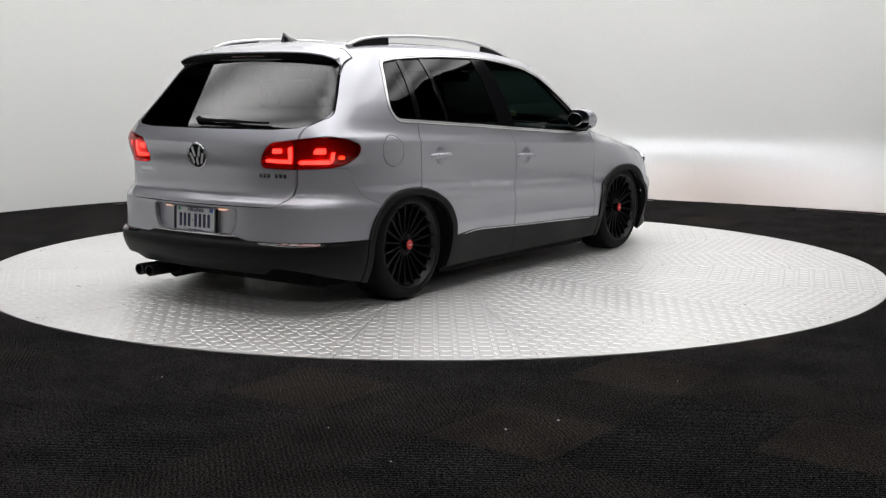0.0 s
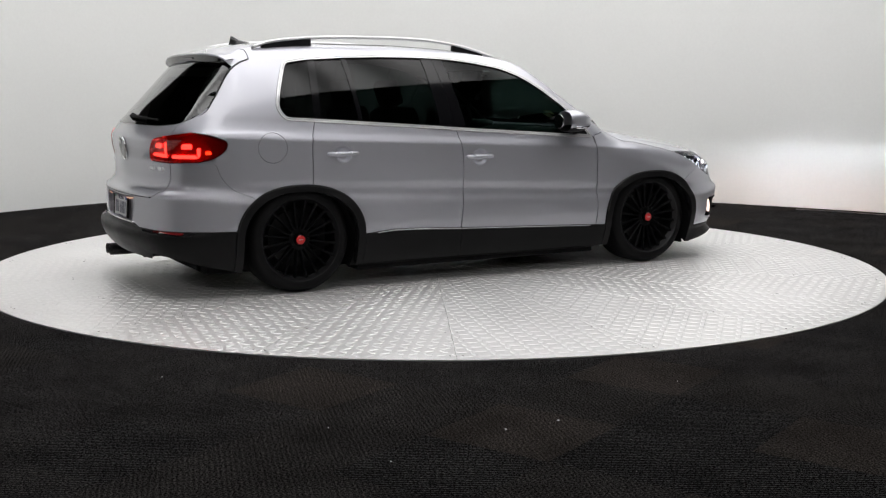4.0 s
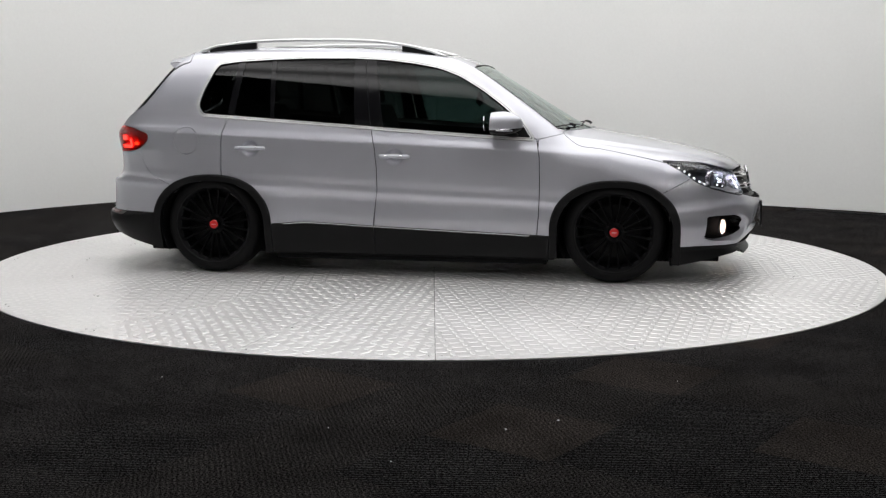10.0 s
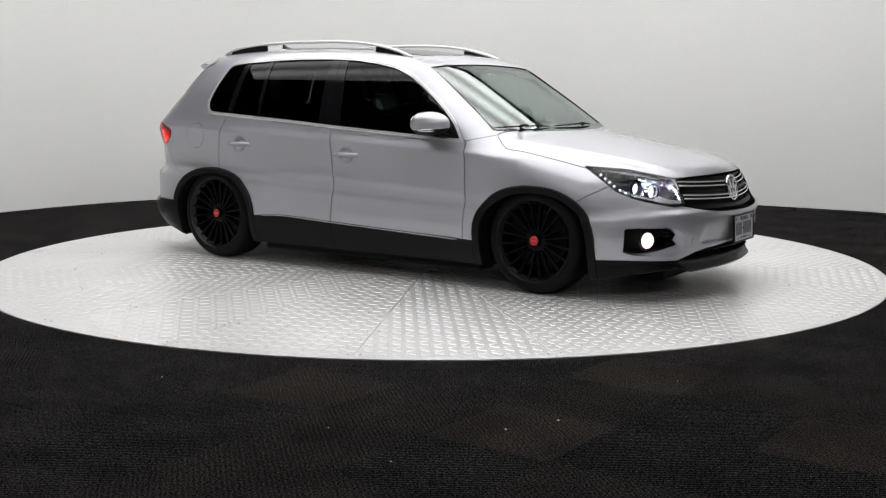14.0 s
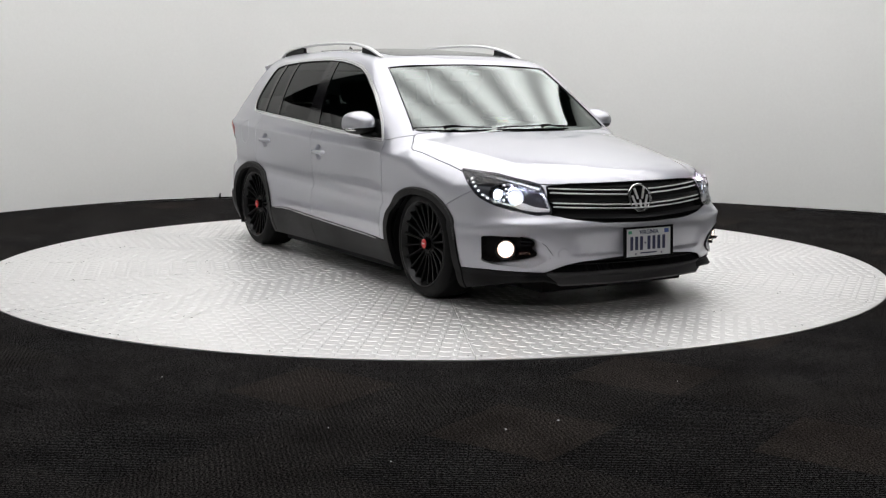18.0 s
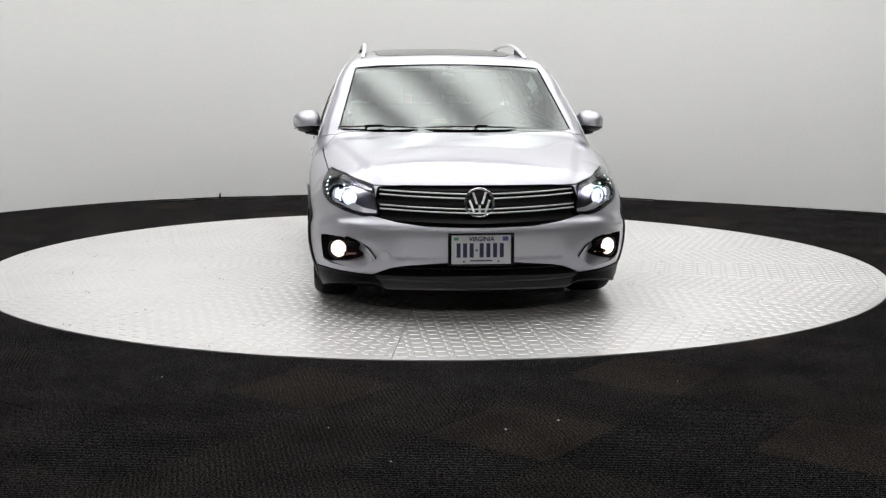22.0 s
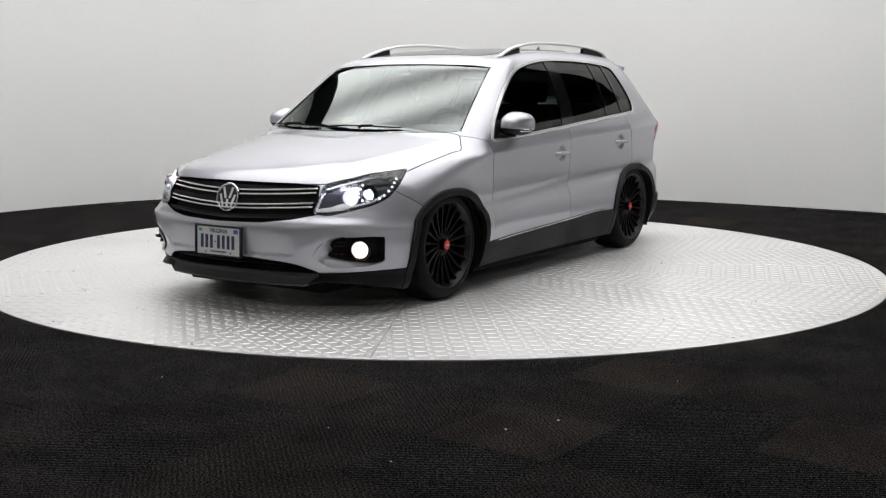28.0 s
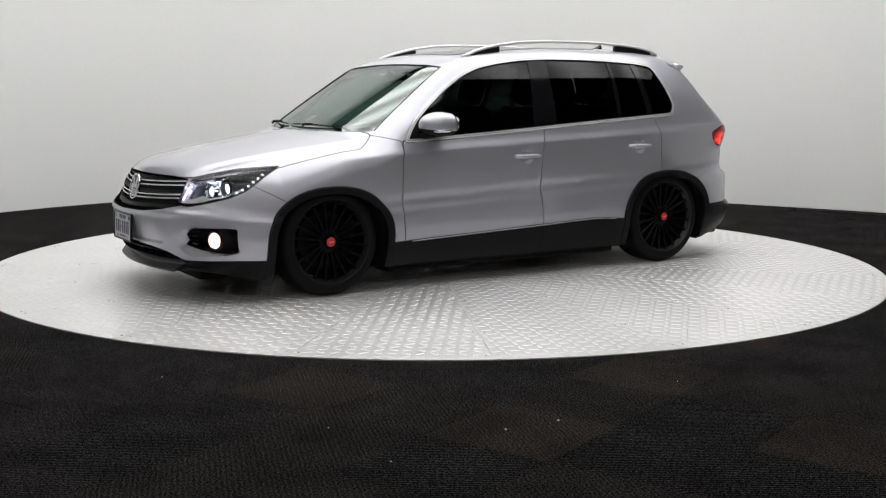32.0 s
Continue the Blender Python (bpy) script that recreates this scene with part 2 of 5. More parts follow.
def studio():
    # curved backdrop wall with thickness
    bm = bmesh.new()
    steps = 170
    start, end = -128, 98
    rows = []
    for k in range(steps + 1):
        a = start + (end - start) * k / steps
        r = float(WALL_PLAN(np.array([a]))[0])
        s, c = math.sin(radians(a)), math.cos(radians(a))
        rows.append([bm.verts.new((q * s, q * c, z)) for q, z in ((r, -0.02), (r, wall_top(a)), (r + 0.12, wall_top(a)), (r + 0.12, -0.02))])
    for a, b in zip(rows, rows[1:]):
        for i in range(4):
            bm.faces.new((a[i], b[i], b[(i + 1) % 4], a[(i + 1) % 4]))
    bm.faces.new(rows[0])
    bm.faces.new(rows[-1][::-1])
    wall = part("wall_backdrop", bm, WALL, smooth=False)
    for f in wall.data.polygons:
        f.use_smooth = abs(f.normal.z) < 0.5
    wall.data.set_sharp_from_angle(angle=radians(30))
    tagged(wall, "curved white painted studio backdrop wall", "wall", kind="structure")
    # carpet-coloured skirting at the foot of the wall
    bm = bmesh.new()
    rows = []
    for k in range(steps + 1):
        a = start + (end - start) * k / steps
        wob = 0.004 * noise.noise(Vector((a * 0.35, 3.1, 0)))
        r = float(WALL_PLAN(np.array([a]))[0]) - 0.004
        s, c = math.sin(radians(a)), math.cos(radians(a))
        h = 0.012 + wob
        rows.append([bm.verts.new((q * s, q * c, z)) for q, z in ((r, 0.0), (r, h), (r - 0.02, 0.008), (r - 0.03, 0.0))])
    for a, b in zip(rows, rows[1:]):
        for i in range(3):
            bm.faces.new((a[i], b[i], b[i + 1], a[i + 1]))
    tagged(part("baseboard", bm, CARPETS[0], smooth=True), "dark carpet edge turned up against the white wall", "carpet edge", kind="structure")
    # floor slab under the carpet, open under the turntable
    bm = bmesh.new()
    inner, outer = [], []
    for k in range(128):
        a = 2 * math.pi * k / 128
        inner.append(bm.verts.new((3.050 * math.cos(a), 3.050 * math.sin(a), -0.008)))
        outer.append(bm.verts.new((14 * math.cos(a), 14 * math.sin(a), -0.008)))
    low = [bm.verts.new((v.co.x, v.co.y, -0.06)) for v in inner]
    for k in range(128):
        j = (k + 1) % 128
        bm.faces.new((inner[k], outer[k], outer[j], inner[j]))
        bm.faces.new((low[k], inner[k], inner[j], low[j]))
    bm.faces.new(low)
    floor = part("floor", bm, CARPETS[0])
    tagged(floor, "dark charcoal ribbed carpet floor round the turntable", "carpet", kind="structure")
    # dark rest of the hall behind and above the camera
    bm = bmesh.new()
    bmesh.ops.create_cube(bm, size=1, matrix=Matrix.Translation((0, -2.5, 2.35)) @ Matrix.Diagonal((19, 19, 4.9, 1)))
    bmesh.ops.reverse_faces(bm, faces=bm.faces)
    bm.faces.ensure_lookup_table()
    top = [f for f in bm.faces if f.calc_center_median().z > 4]
    bottom = [f for f in bm.faces if f.calc_center_median().z < 0]
    bmesh.ops.delete(bm, geom=top + bottom, context="FACES")
    me = bpy.data.meshes.new("wall_hall")
    bm.to_mesh(me)
    bm.free()
    tagged(link("wall_hall", me, HALL), "dark walls of the hall round the set", "wall", kind="structure")
    tagged(part("ceiling", box(19, 19, 0.1, pose(0, -2.5, 4.85)), BLACKROOM), "black ceiling above the lights", "ceiling", kind="structure")
    return floor


def curve(knots):
    """A smooth monotone-preserving function through (x, value) knots."""
    k = np.array(sorted(knots), float)
    x, v = k[:, 0], k[:, 1]
    h, d = np.diff(x), np.diff(v) / np.diff(x)
    m = np.zeros(len(x))
    m[0], m[-1] = d[0], d[-1]
    same = d[:-1] * d[1:] > 0
    m[1:-1][same] = 2 * d[:-1][same] * d[1:][same] / (d[:-1][same] + d[1:][same])

    def f(q):
        q = np.clip(q, x[0], x[-1])
        i = np.clip(np.searchsorted(x, q) - 1, 0, len(h) - 1)
        s = (q - x[i]) / h[i]
        return ((1 + 2 * s) * (1 - s) ** 2 * v[i] + s * (1 - s) ** 2 * h[i] * m[i]
                + s * s * (3 - 2 * s) * v[i + 1] + s * s * (s - 1) * h[i] * m[i + 1])
    return f


def smax(a, b, r):
    h = np.maximum(r - np.abs(a - b), 0) / r
    return np.maximum(a, b) + h * h * r * 0.25


def smin(a, b, r):
    return -smax(-a, -b, r)


# half width of the body by height, at the middle of the car
SIDE = curve([(0.10, 0.80), (0.16, 0.838), (0.24, 0.868), (0.32, 0.885), (0.40, 0.892), (0.475, 0.8905), (0.500, 0.887), (0.545, 0.8735), (0.565, 0.8730),
              (0.62, 0.881), (0.72, 0.887), (0.80, 0.8893), (0.846, 0.8895), (0.856, 0.8875), (0.866, 0.8830), (0.90, 0.8665), (0.95, 0.8500), (1.00, 0.8365), (1.10, 0.803),
              (1.20, 0.760), (1.30, 0.708), (1.38, 0.654), (1.45, 0.595), (1.52, 0.52)])
NOSE = curve([(0.10, 1.98), (0.17, 2.09), (0.24, 2.200), (0.32, 2.240), (0.40, 2.257), (0.47, 2.264), (0.497, 2.258), (0.54, 2.220), (0.62, 2.185), (0.70, 2.15), (0.80, 2.08)])
TAIL = curve([(0.10, -1.96), (0.18, -2.085), (0.28, -2.178), (0.350, -2.198), (0.364, -2.196), (0.392, -2.166), (0.42, -2.164), (0.50, -2.162), (0.578, -2.162), (0.592, -2.157), (0.603, -2.146), (0.628, -2.116), (0.65, -2.105), (0.69, -2.101),
              (0.77, -2.101), (0.86, -2.114), (0.903, -2.115), (0.915, -2.110), (0.96, -2.081), (1.00, -2.050), (1.10, -1.955), (1.34, -1.730), (1.44, -1.64), (1.52, -1.55)])
HOOD = curve([(0.2, 0.97), (0.9, 0.968), (1.04, 0.958), (1.31, 0.915), (1.69, 0.848), (1.88, 0.806), (2.0, 0.772), (2.1, 0.738), (2.2, 0.69), (2.4, 0.6)])
ROOF = curve([(-2.0, 1.36), (-1.75, 1.408), (-1.55, 1.436), (-1.3, 1.459), (-0.9, 1.475), (-0.55, 1.479), (-0.15, 1.468), (0.15, 1.436), (0.42, 1.385), (0.8, 1.25)])
CROWN = curve([(-1.9, 0.018), (-1.5, 0.030), (-1.2, 0.026), (-0.9, 0.016), (-0.5, 0.009), (0.0, 0.0), (0.4, 0.0)])
HANDLES = ((-0.087, 0.776), (-1.034, 0.818))
ARCHES = ((1.302, 0.318), (-1.302, 0.318))


def roof_height(x, y):
    """The roof's crown, flatter at the rails."""
    return ROOF(x) - 0.055 * y * y - 0.06 * y ** 4 + CROWN(x) * np.maximum(1 - (y / 0.64) ** 6, 0)


def body_field(p):
    """Below zero inside the car's outer skin (left half, y >= 0)."""
    x, y, z = p[:, 0], np.abs(p[:, 1]), p[:, 2]
    # the crease and the waist climb towards the tail
    lift = np.clip(x, -2.2, 2.0) * np.clip((z - 0.30) / 0.25, 0, 1) * np.clip((1.45 - z) / 0.5, 0, 1)
    w = SIDE(z + 0.042 * lift)
    for ax, az in ARCHES:
        r = np.hypot((x - ax) / 1.12, z - az)
        w = w + 0.019 * np.exp(-((r - 0.34) / 0.17) ** 2)
    w = w - 0.030 * np.clip((x - 0.7) / 1.4, 0, 1) ** 2 - 0.045 * np.clip((-x - 0.7) / 1.4, 0, 1) ** 2
    w = w - 0.09 * np.clip((-x - 1.0) / 1.0, 0, 1) ** 2 * np.clip((z - 0.95) / 0.4, 0, 1)
    for hx, hz in HANDLES:
        w = w - 0.022 * np.exp(-(((x - hx) / 0.050) ** 2 + ((z - hz) / 0.044) ** 2) ** 4)
    # a ledge over the fog lamps runs round the corner of the front bumper
    ledge = 0.011 * np.exp(-((z - 0.468 - 0.03 * np.clip((x - 1.8) / 0.3, 0, 1)) / 0.024) ** 2)
    w = w + ledge * np.clip((x - 1.70) / 0.12, 0, 1)
    ledge = ledge * np.clip((y - 0.52) / 0.14, 0, 1)
    side = y - w
    scoop = 0.011 * np.exp(-(((y - 0.60) / 0.085) ** 2 + ((z - 0.335 + 0.25 * (0.6 - y)) / 0.062) ** 2) ** 2)
    # the middle of the front bumper falls back towards a sharp lower ledge
    fall = np.where(z > 0.336, np.clip((0.475 - z) / 0.139, 0, 1), np.clip(1 - (0.336 - z) / 0.016, 0, 1))
    edge = np.clip((0.470 - y) / 0.080, 0, 1)
    dip = 0.015 * fall * edge * edge * (3 - 2 * edge)
    nose = x - (NOSE(z) + ledge - 0.36 * y * y - 0.22 * y ** 6 - scoop - dip)
    tail = (TAIL(z) + 0.17 * y * y + 0.2 * y ** 6) - x
    # two raised creases and a soft dish in the bonnet
    ridge = 0.70 - 0.23 * (x - 1.1)
    step = np.clip((y - ridge) / 0.07, 0, 1)
    hood = z - (HOOD(x) - 0.105 * y * y - 0.013 * step * step * (3 - 2 * step))
    roof = z - roof_height(x, y)
    bow = (0.10 - 0.06 * np.clip((z - 0.95) / 0.4, 0, 1)) * (1 - (y / 0.6) ** 2)
    zz = z - 0.959
    screen = (x - (0.975 + bow - zz / 0.655 - 0.10 * zz * (zz - 0.39))) * 0.60
    low = smax(nose, hood, 0.10)
    up = smax(roof, screen, 0.05)
    shell = smin(low, up, 0.03)
    shell = smax(shell, tail, 0.10)
    # corners: wide at the bumpers, tighter round the roof
    corner = 0.05 + 0.08 * np.clip((1.36 - z) / 0.2, 0, 1) + 0.12 * np.clip((0.95 - z) / 0.15, 0, 1) * np.clip((np.abs(x) - 1.2) / 0.4, 0, 1)
    return smax(side, shell, corner)


def body_normal(p, e=0.004):
    g = np.stack([body_field(p + d) - body_field(p - d) for d in np.eye(3) * e], 1)
    return g / (np.linalg.norm(g, axis=1)[:, None] + 1e-12)


WALL_PLAN = curve([(-130, 5.3), (-70, 5.08), (-55, 5.06), (-42, 5.12), (-32, 5.10), (-20, 4.98), (0, 4.95), (20, 5.0), (32, 4.92), (42, 5.0), (52, 5.2), (60, 5.4), (75, 5.6), (130, 5.6)])


def ceiling_lights():
    """One square stretched light ceiling over the turntable, turned with the hall; its tubes show as soft stripes."""
    lamp = empty("light_ceiling", Matrix.Translation((0.106, 0.672, 4.60)) @ Matrix.Rotation(radians(45), 4, "Z"))
    tagged(lamp, "square white luminous fabric ceiling hung over the turntable", "ceiling light")
    # one corner is cut off where the backdrop comes close
    outline = [(-4.05, -3.9), (4.05, -3.9), (4.05, 1.23), (1.75, 3.9), (-4.05, 3.9)]
    # from upright plates to level ones: x, thickness, y -> x, y, downwards
    lay = Matrix(((1, 0, 0, 0), (0, 0, 1, 0), (0, -1, 0, 0), (0, 0, 0, 1)))
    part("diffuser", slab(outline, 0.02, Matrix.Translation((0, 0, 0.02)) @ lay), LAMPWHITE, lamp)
    part("housing", slab(outline, 0.07, Matrix.Translation((0, 0, 0.10)) @ lay), BLACKROOM, lamp)
    for (x0, y0), (x1, y1) in zip(outline, outline[1:] + outline[:1]):
        run, lean = math.hypot(x1 - x0, y1 - y0), math.atan2(y1 - y0, x1 - x0)
        m = Matrix.Translation(((x0 + x1) / 2, (y0 + y1) / 2, 0.045)) @ Matrix.Rotation(lean, 4, "Z") @ Matrix.Translation((0, -0.03, 0))
        part("rim", box(run, 0.05, 0.15, m, 0.004), BLACKROOM, lamp)
    for x in (-3.2, 0.0, 3.2):
        for y in (-3.2, 1.6):
            part("suspension_rod", tube([(x, y, 0.10), (x, y, 0.20)], 0.006), DARK, lamp)


def crumbs():
    rng = random.Random(3)
    for x, y, s in ((0.46, -3.99, 0.005), (0.26, -4.10, 0.004), (-0.38, -4.08, 0.003), (-0.14, -4.46, 0.003), (1.02, -3.42, 0.003), (-1.15, -3.35, 0.003)):
        bm = bmesh.new()
        bmesh.ops.create_icosphere(bm, subdivisions=1, radius=s)
        for v in bm.verts:
            v.co = Vector((v.co.x * rng.uniform(0.7, 1.5), v.co.y * rng.uniform(0.7, 1.3), v.co.z * 0.5))
        bm.transform(Matrix.Translation((x, y, s * 0.45)))
        tagged(part("paper_crumb", bm, PLATE), "tiny white paper crumb lying on the carpet", "crumb", group="crumbs on the carpet")
    stub = part("cable_stub", tube([(-2.33, 4.42, 0.0), (-2.33, 4.425, 0.035), (-2.325, 4.43, 0.06)], [0.012, 0.010, 0.005], 8), DARK)
    tagged(stub, "short black cable stub standing at the wall", "cable")


def flood_lights():
    """Six flood lights on stands in the hall behind the camera."""
    for x, y, z in ((-5.4, -6.6, 4.1), (-3.5, -8.4, 4.2), (-1.3, -9.2, 4.3), (1.4, -9.2, 4.3), (3.6, -8.4, 4.2), (5.5, -6.6, 4.1)):
        to = (Vector((0, 0, 0.7)) - Vector((x, y, z))).normalized()
        lamp = empty("flood_light", Matrix.Translation((x, y, 0)))
        tagged(lamp, "black studio flood light with a lit square face on a stand", "flood light", group="flood lights behind the camera")
        m = facing(Vector((0, 0, z)), to)
        part("lamp_face", box(0.13, 0.13, 0.01, m), FLOOD, lamp)
        part("lamp_head", box(0.22, 0.22, 0.12, m @ Matrix.Translation((0, 0, -0.07)), 0.01), BLACKROOM, lamp)
        part("stand_pole", tube([(0, 0, 0.06), Vector((0, 0, z)) - to * 0.1], 0.016), DARK, lamp)
        for k in range(3):
            a = 2 * math.pi * k / 3
            part("stand_leg", tube([(0, 0, 0.55), (0.5 * math.cos(a), 0.5 * math.sin(a), 0.0)], 0.010), DARK, lamp)


def carpet_tiles(floor):
    size, turn = 0.504, radians(-36)
    e1, e2 = Vector((math.cos(turn), math.sin(turn))), Vector((-math.sin(turn), math.cos(turn)))
    origin = Vector((-0.495, -3.515))
    rng = random.Random(5)
    full = {}
    for i in range(-16, 17):
        for j in range(-16, 17):
            style = rng.random()
            kind = 0 if style < 0.45 else 1 if style < 0.80 else 3 if style < 0.90 else 2
            if (i, j) in ((0, 0), (2, 0), (2, 2)):
                kind = 2
            elif (i, j) == (2, -1):
                kind = 3
            elif abs(i - 1) < 3 and abs(j) < 3 and kind == 2:
                kind = 1
            c = origin + size * (i * e1 + j * e2)
            d = c.length
            front = c.y < -0.5
            if d < 2.75 or d > 5.35 or c.y < -5.6 or (front and abs(c.x) > 3.4) or (not front and d > 5.0):
                continue
            half = size / 2 - 0.0003
            ring = [c + half * (sx * e1 + sy * e2) for sx, sy in ((-1, -1), (1, -1), (1, 1), (-1, 1))]
            if d > 3.5:
                if kind not in full:
                    bm = bmesh.new()
                    loc = [half * (sx * e1 + sy * e2) for sx, sy in ((-1, -1), (1, -1), (1, 1), (-1, 1))]
                    up = [bm.verts.new((p.x, p.y, 0)) for p in loc]
                    dn = [bm.verts.new((p.x * 1.003, p.y * 1.003, -0.006)) for p in loc]
                    bm.faces.new(up)
                    for a in range(4):
                        bm.faces.new((up[a], dn[a], dn[(a + 1) % 4], up[(a + 1) % 4]))
                    me = bpy.data.meshes.new("carpet_tile")
                    bm.normal_update()
                    bm.to_mesh(me)
                    bm.free()
                    me.materials.append(CARPETS[kind])
                    full[kind] = me
                ob = new("carpet_tile", full[kind])
                ob.location = (c.x, c.y, 0)
                ob.parent = floor
                continue
            # a tile trimmed along the turntable's pit
            pts = []
            for a in range(4):
                p, q = ring[a], ring[(a + 1) % 4]
                pts += [p.lerp(q, k / 24) for k in range(24)]
            keep = [p.length > 3.058 for p in pts]
            if not any(keep):
                continue
            if not all(keep):
                n = len(pts)
                s0 = next(k for k in range(n) if keep[k] and not keep[k - 1])
                seq = [pts[(s0 + k) % n] for k in range(n) if keep[(s0 + k) % n]]
                a0, a1 = math.atan2(seq[-1].y, seq[-1].x), math.atan2(seq[0].y, seq[0].x)
                da = (a1 - a0 + math.pi) % (2 * math.pi) - math.pi
                seq += [Vector((3.058 * math.cos(a0 + da * k / 12), 3.058 * math.sin(a0 + da * k / 12))) for k in range(0, 13)]
                pts = seq
            bm = bmesh.new()
            bm.faces.new([bm.verts.new((p.x, p.y, 0)) for p in pts])
            bmesh.ops.remove_doubles(bm, verts=bm.verts, dist=1e-5)
            bmesh.ops.triangulate(bm, faces=bm.faces)
            bm.normal_update()
            for f in bm.faces:
                if f.normal.z < 0:
                    f.normal_flip()
            me = bpy.data.meshes.new("carpet_tile")
            bm.to_mesh(me)
            bm.free()
            ob = link("carpet_tile", me, CARPETS[kind], floor)


def turntable():
    table = empty("turntable")
    tagged(table, "large round turntable of bright aluminium tread plate", "turntable")
    radius, n = 3.035, 20
    # drum and dark bed under the plates
    part("drum", lathe([(0.0, -0.05), (radius - 0.002, -0.05), (radius, -0.012), (radius - 0.002, -0.005), (0.0, -0.005)], 160,
                       Matrix.Rotation(radians(90), 4, "X")), JOINT, table)
    pitch = 0.066
    for k in range(n):
        a0, a1 = radians(9.5 + 18 * k), radians(27.5 + 18 * k)
        mid = (a0 + a1) / 2
        gap = 0.0012
        bm = bmesh.new()
        arc = []
        r0 = 0.30
        off = lambda r: gap / r
        for s in range(9):
            a = a0 + off(radius) + (a1 - a0 - 2 * off(radius)) * s / 8
            arc.append((radius * math.cos(a), radius * math.sin(a)))
        inner = [(r0 * math.cos(a), r0 * math.sin(a)) for a in (a1 - off(r0), mid, a0 + off(r0))]
        outline = arc + inner
        up = [bm.verts.new((x, y, -0.0008)) for x, y in outline]
        dn = [bm.verts.new((x, y, -0.006)) for x, y in outline]
        bm.faces.new(up)
        for i in range(len(up)):
            j = (i + 1) % len(up)
            bm.faces.new((up[i], dn[i], dn[j], up[j]))
        plate = part("plate", bm, TREAD, table)
        # raised lugs in two crossed directions, joined
        verts, faces = [], []
        cm, sm = math.cos(mid), math.sin(mid)
        tan = math.tan(radians(9))
        reach = int(radius / pitch * 1.5)
        tilt = radians((0, 45)[k % 2])
        for i in range(-reach, reach):
            for j in range(-reach, reach):
                u, v = pitch * (i * math.cos(tilt) - j * math.sin(tilt)), pitch * (i * math.sin(tilt) + j * math.cos(tilt))
                if u < 0.34 or abs(v) > u * tan + 0.008 or math.hypot(u, v) > radius - 0.02:
                    continue
                a = tilt + radians(45 if (i + j) % 2 else -45)
                c, s = math.cos(a), math.sin(a)
                b = len(verts)
                for lx, ly, z in ((-0.0315, 0, -0.001), (-0.019, -0.0125, -0.001), (0.019, -0.0125, -0.001), (0.0315, 0, -0.001), (0.019, 0.0125, -0.001), (-0.019, 0.0125, -0.001),
                                  (-0.0270, 0, 0.0007), (-0.016, -0.0100, 0.0010), (0.016, -0.0100, 0.0010), (0.0270, 0, 0.0007), (0.016, 0.0100, 0.0010), (-0.016, 0.0100, 0.0010)):
                    x, y = u + lx * c - ly * s, v + lx * s + ly * c
                    lim = x * tan - 0.0022
                    y = min(max(y, -lim), lim)
                    verts.append((x * cm - y * sm, x * sm + y * cm, z))
                faces += [(b + q, b + (q + 1) % 6, b + 6 + (q + 1) % 6, b + 6 + q) for q in range(6)] + [tuple(b + 6 + q for q in range(6))]
        me = bpy.data.meshes.new("tread")
        me.from_pydata(verts, [], faces)
        tagged(link("tread", me, LUG, plate), kind="stuff")
        # countersunk screws beside the joint
        for r in (2.96, 2.45, 1.6):
            for d in (-0.03, 0.03):
                a = a0 + d / r
                bm = lathe([(0.0, 0.0012), (0.0045, 0.0012), (0.0055, 0.0)], 10, Matrix.Translation((r * math.cos(a), r * math.sin(a), 0)) @ Matrix.Rotation(radians(90), 4, "X"))
                part("screw", bm, JOINT, plate)
    part("hub_plate", lathe([(0.0, -0.0005), (0.295, -0.0005), (0.297, -0.006)], 48, Matrix.Rotation(radians(90), 4, "X")), TREAD, table)
    return table


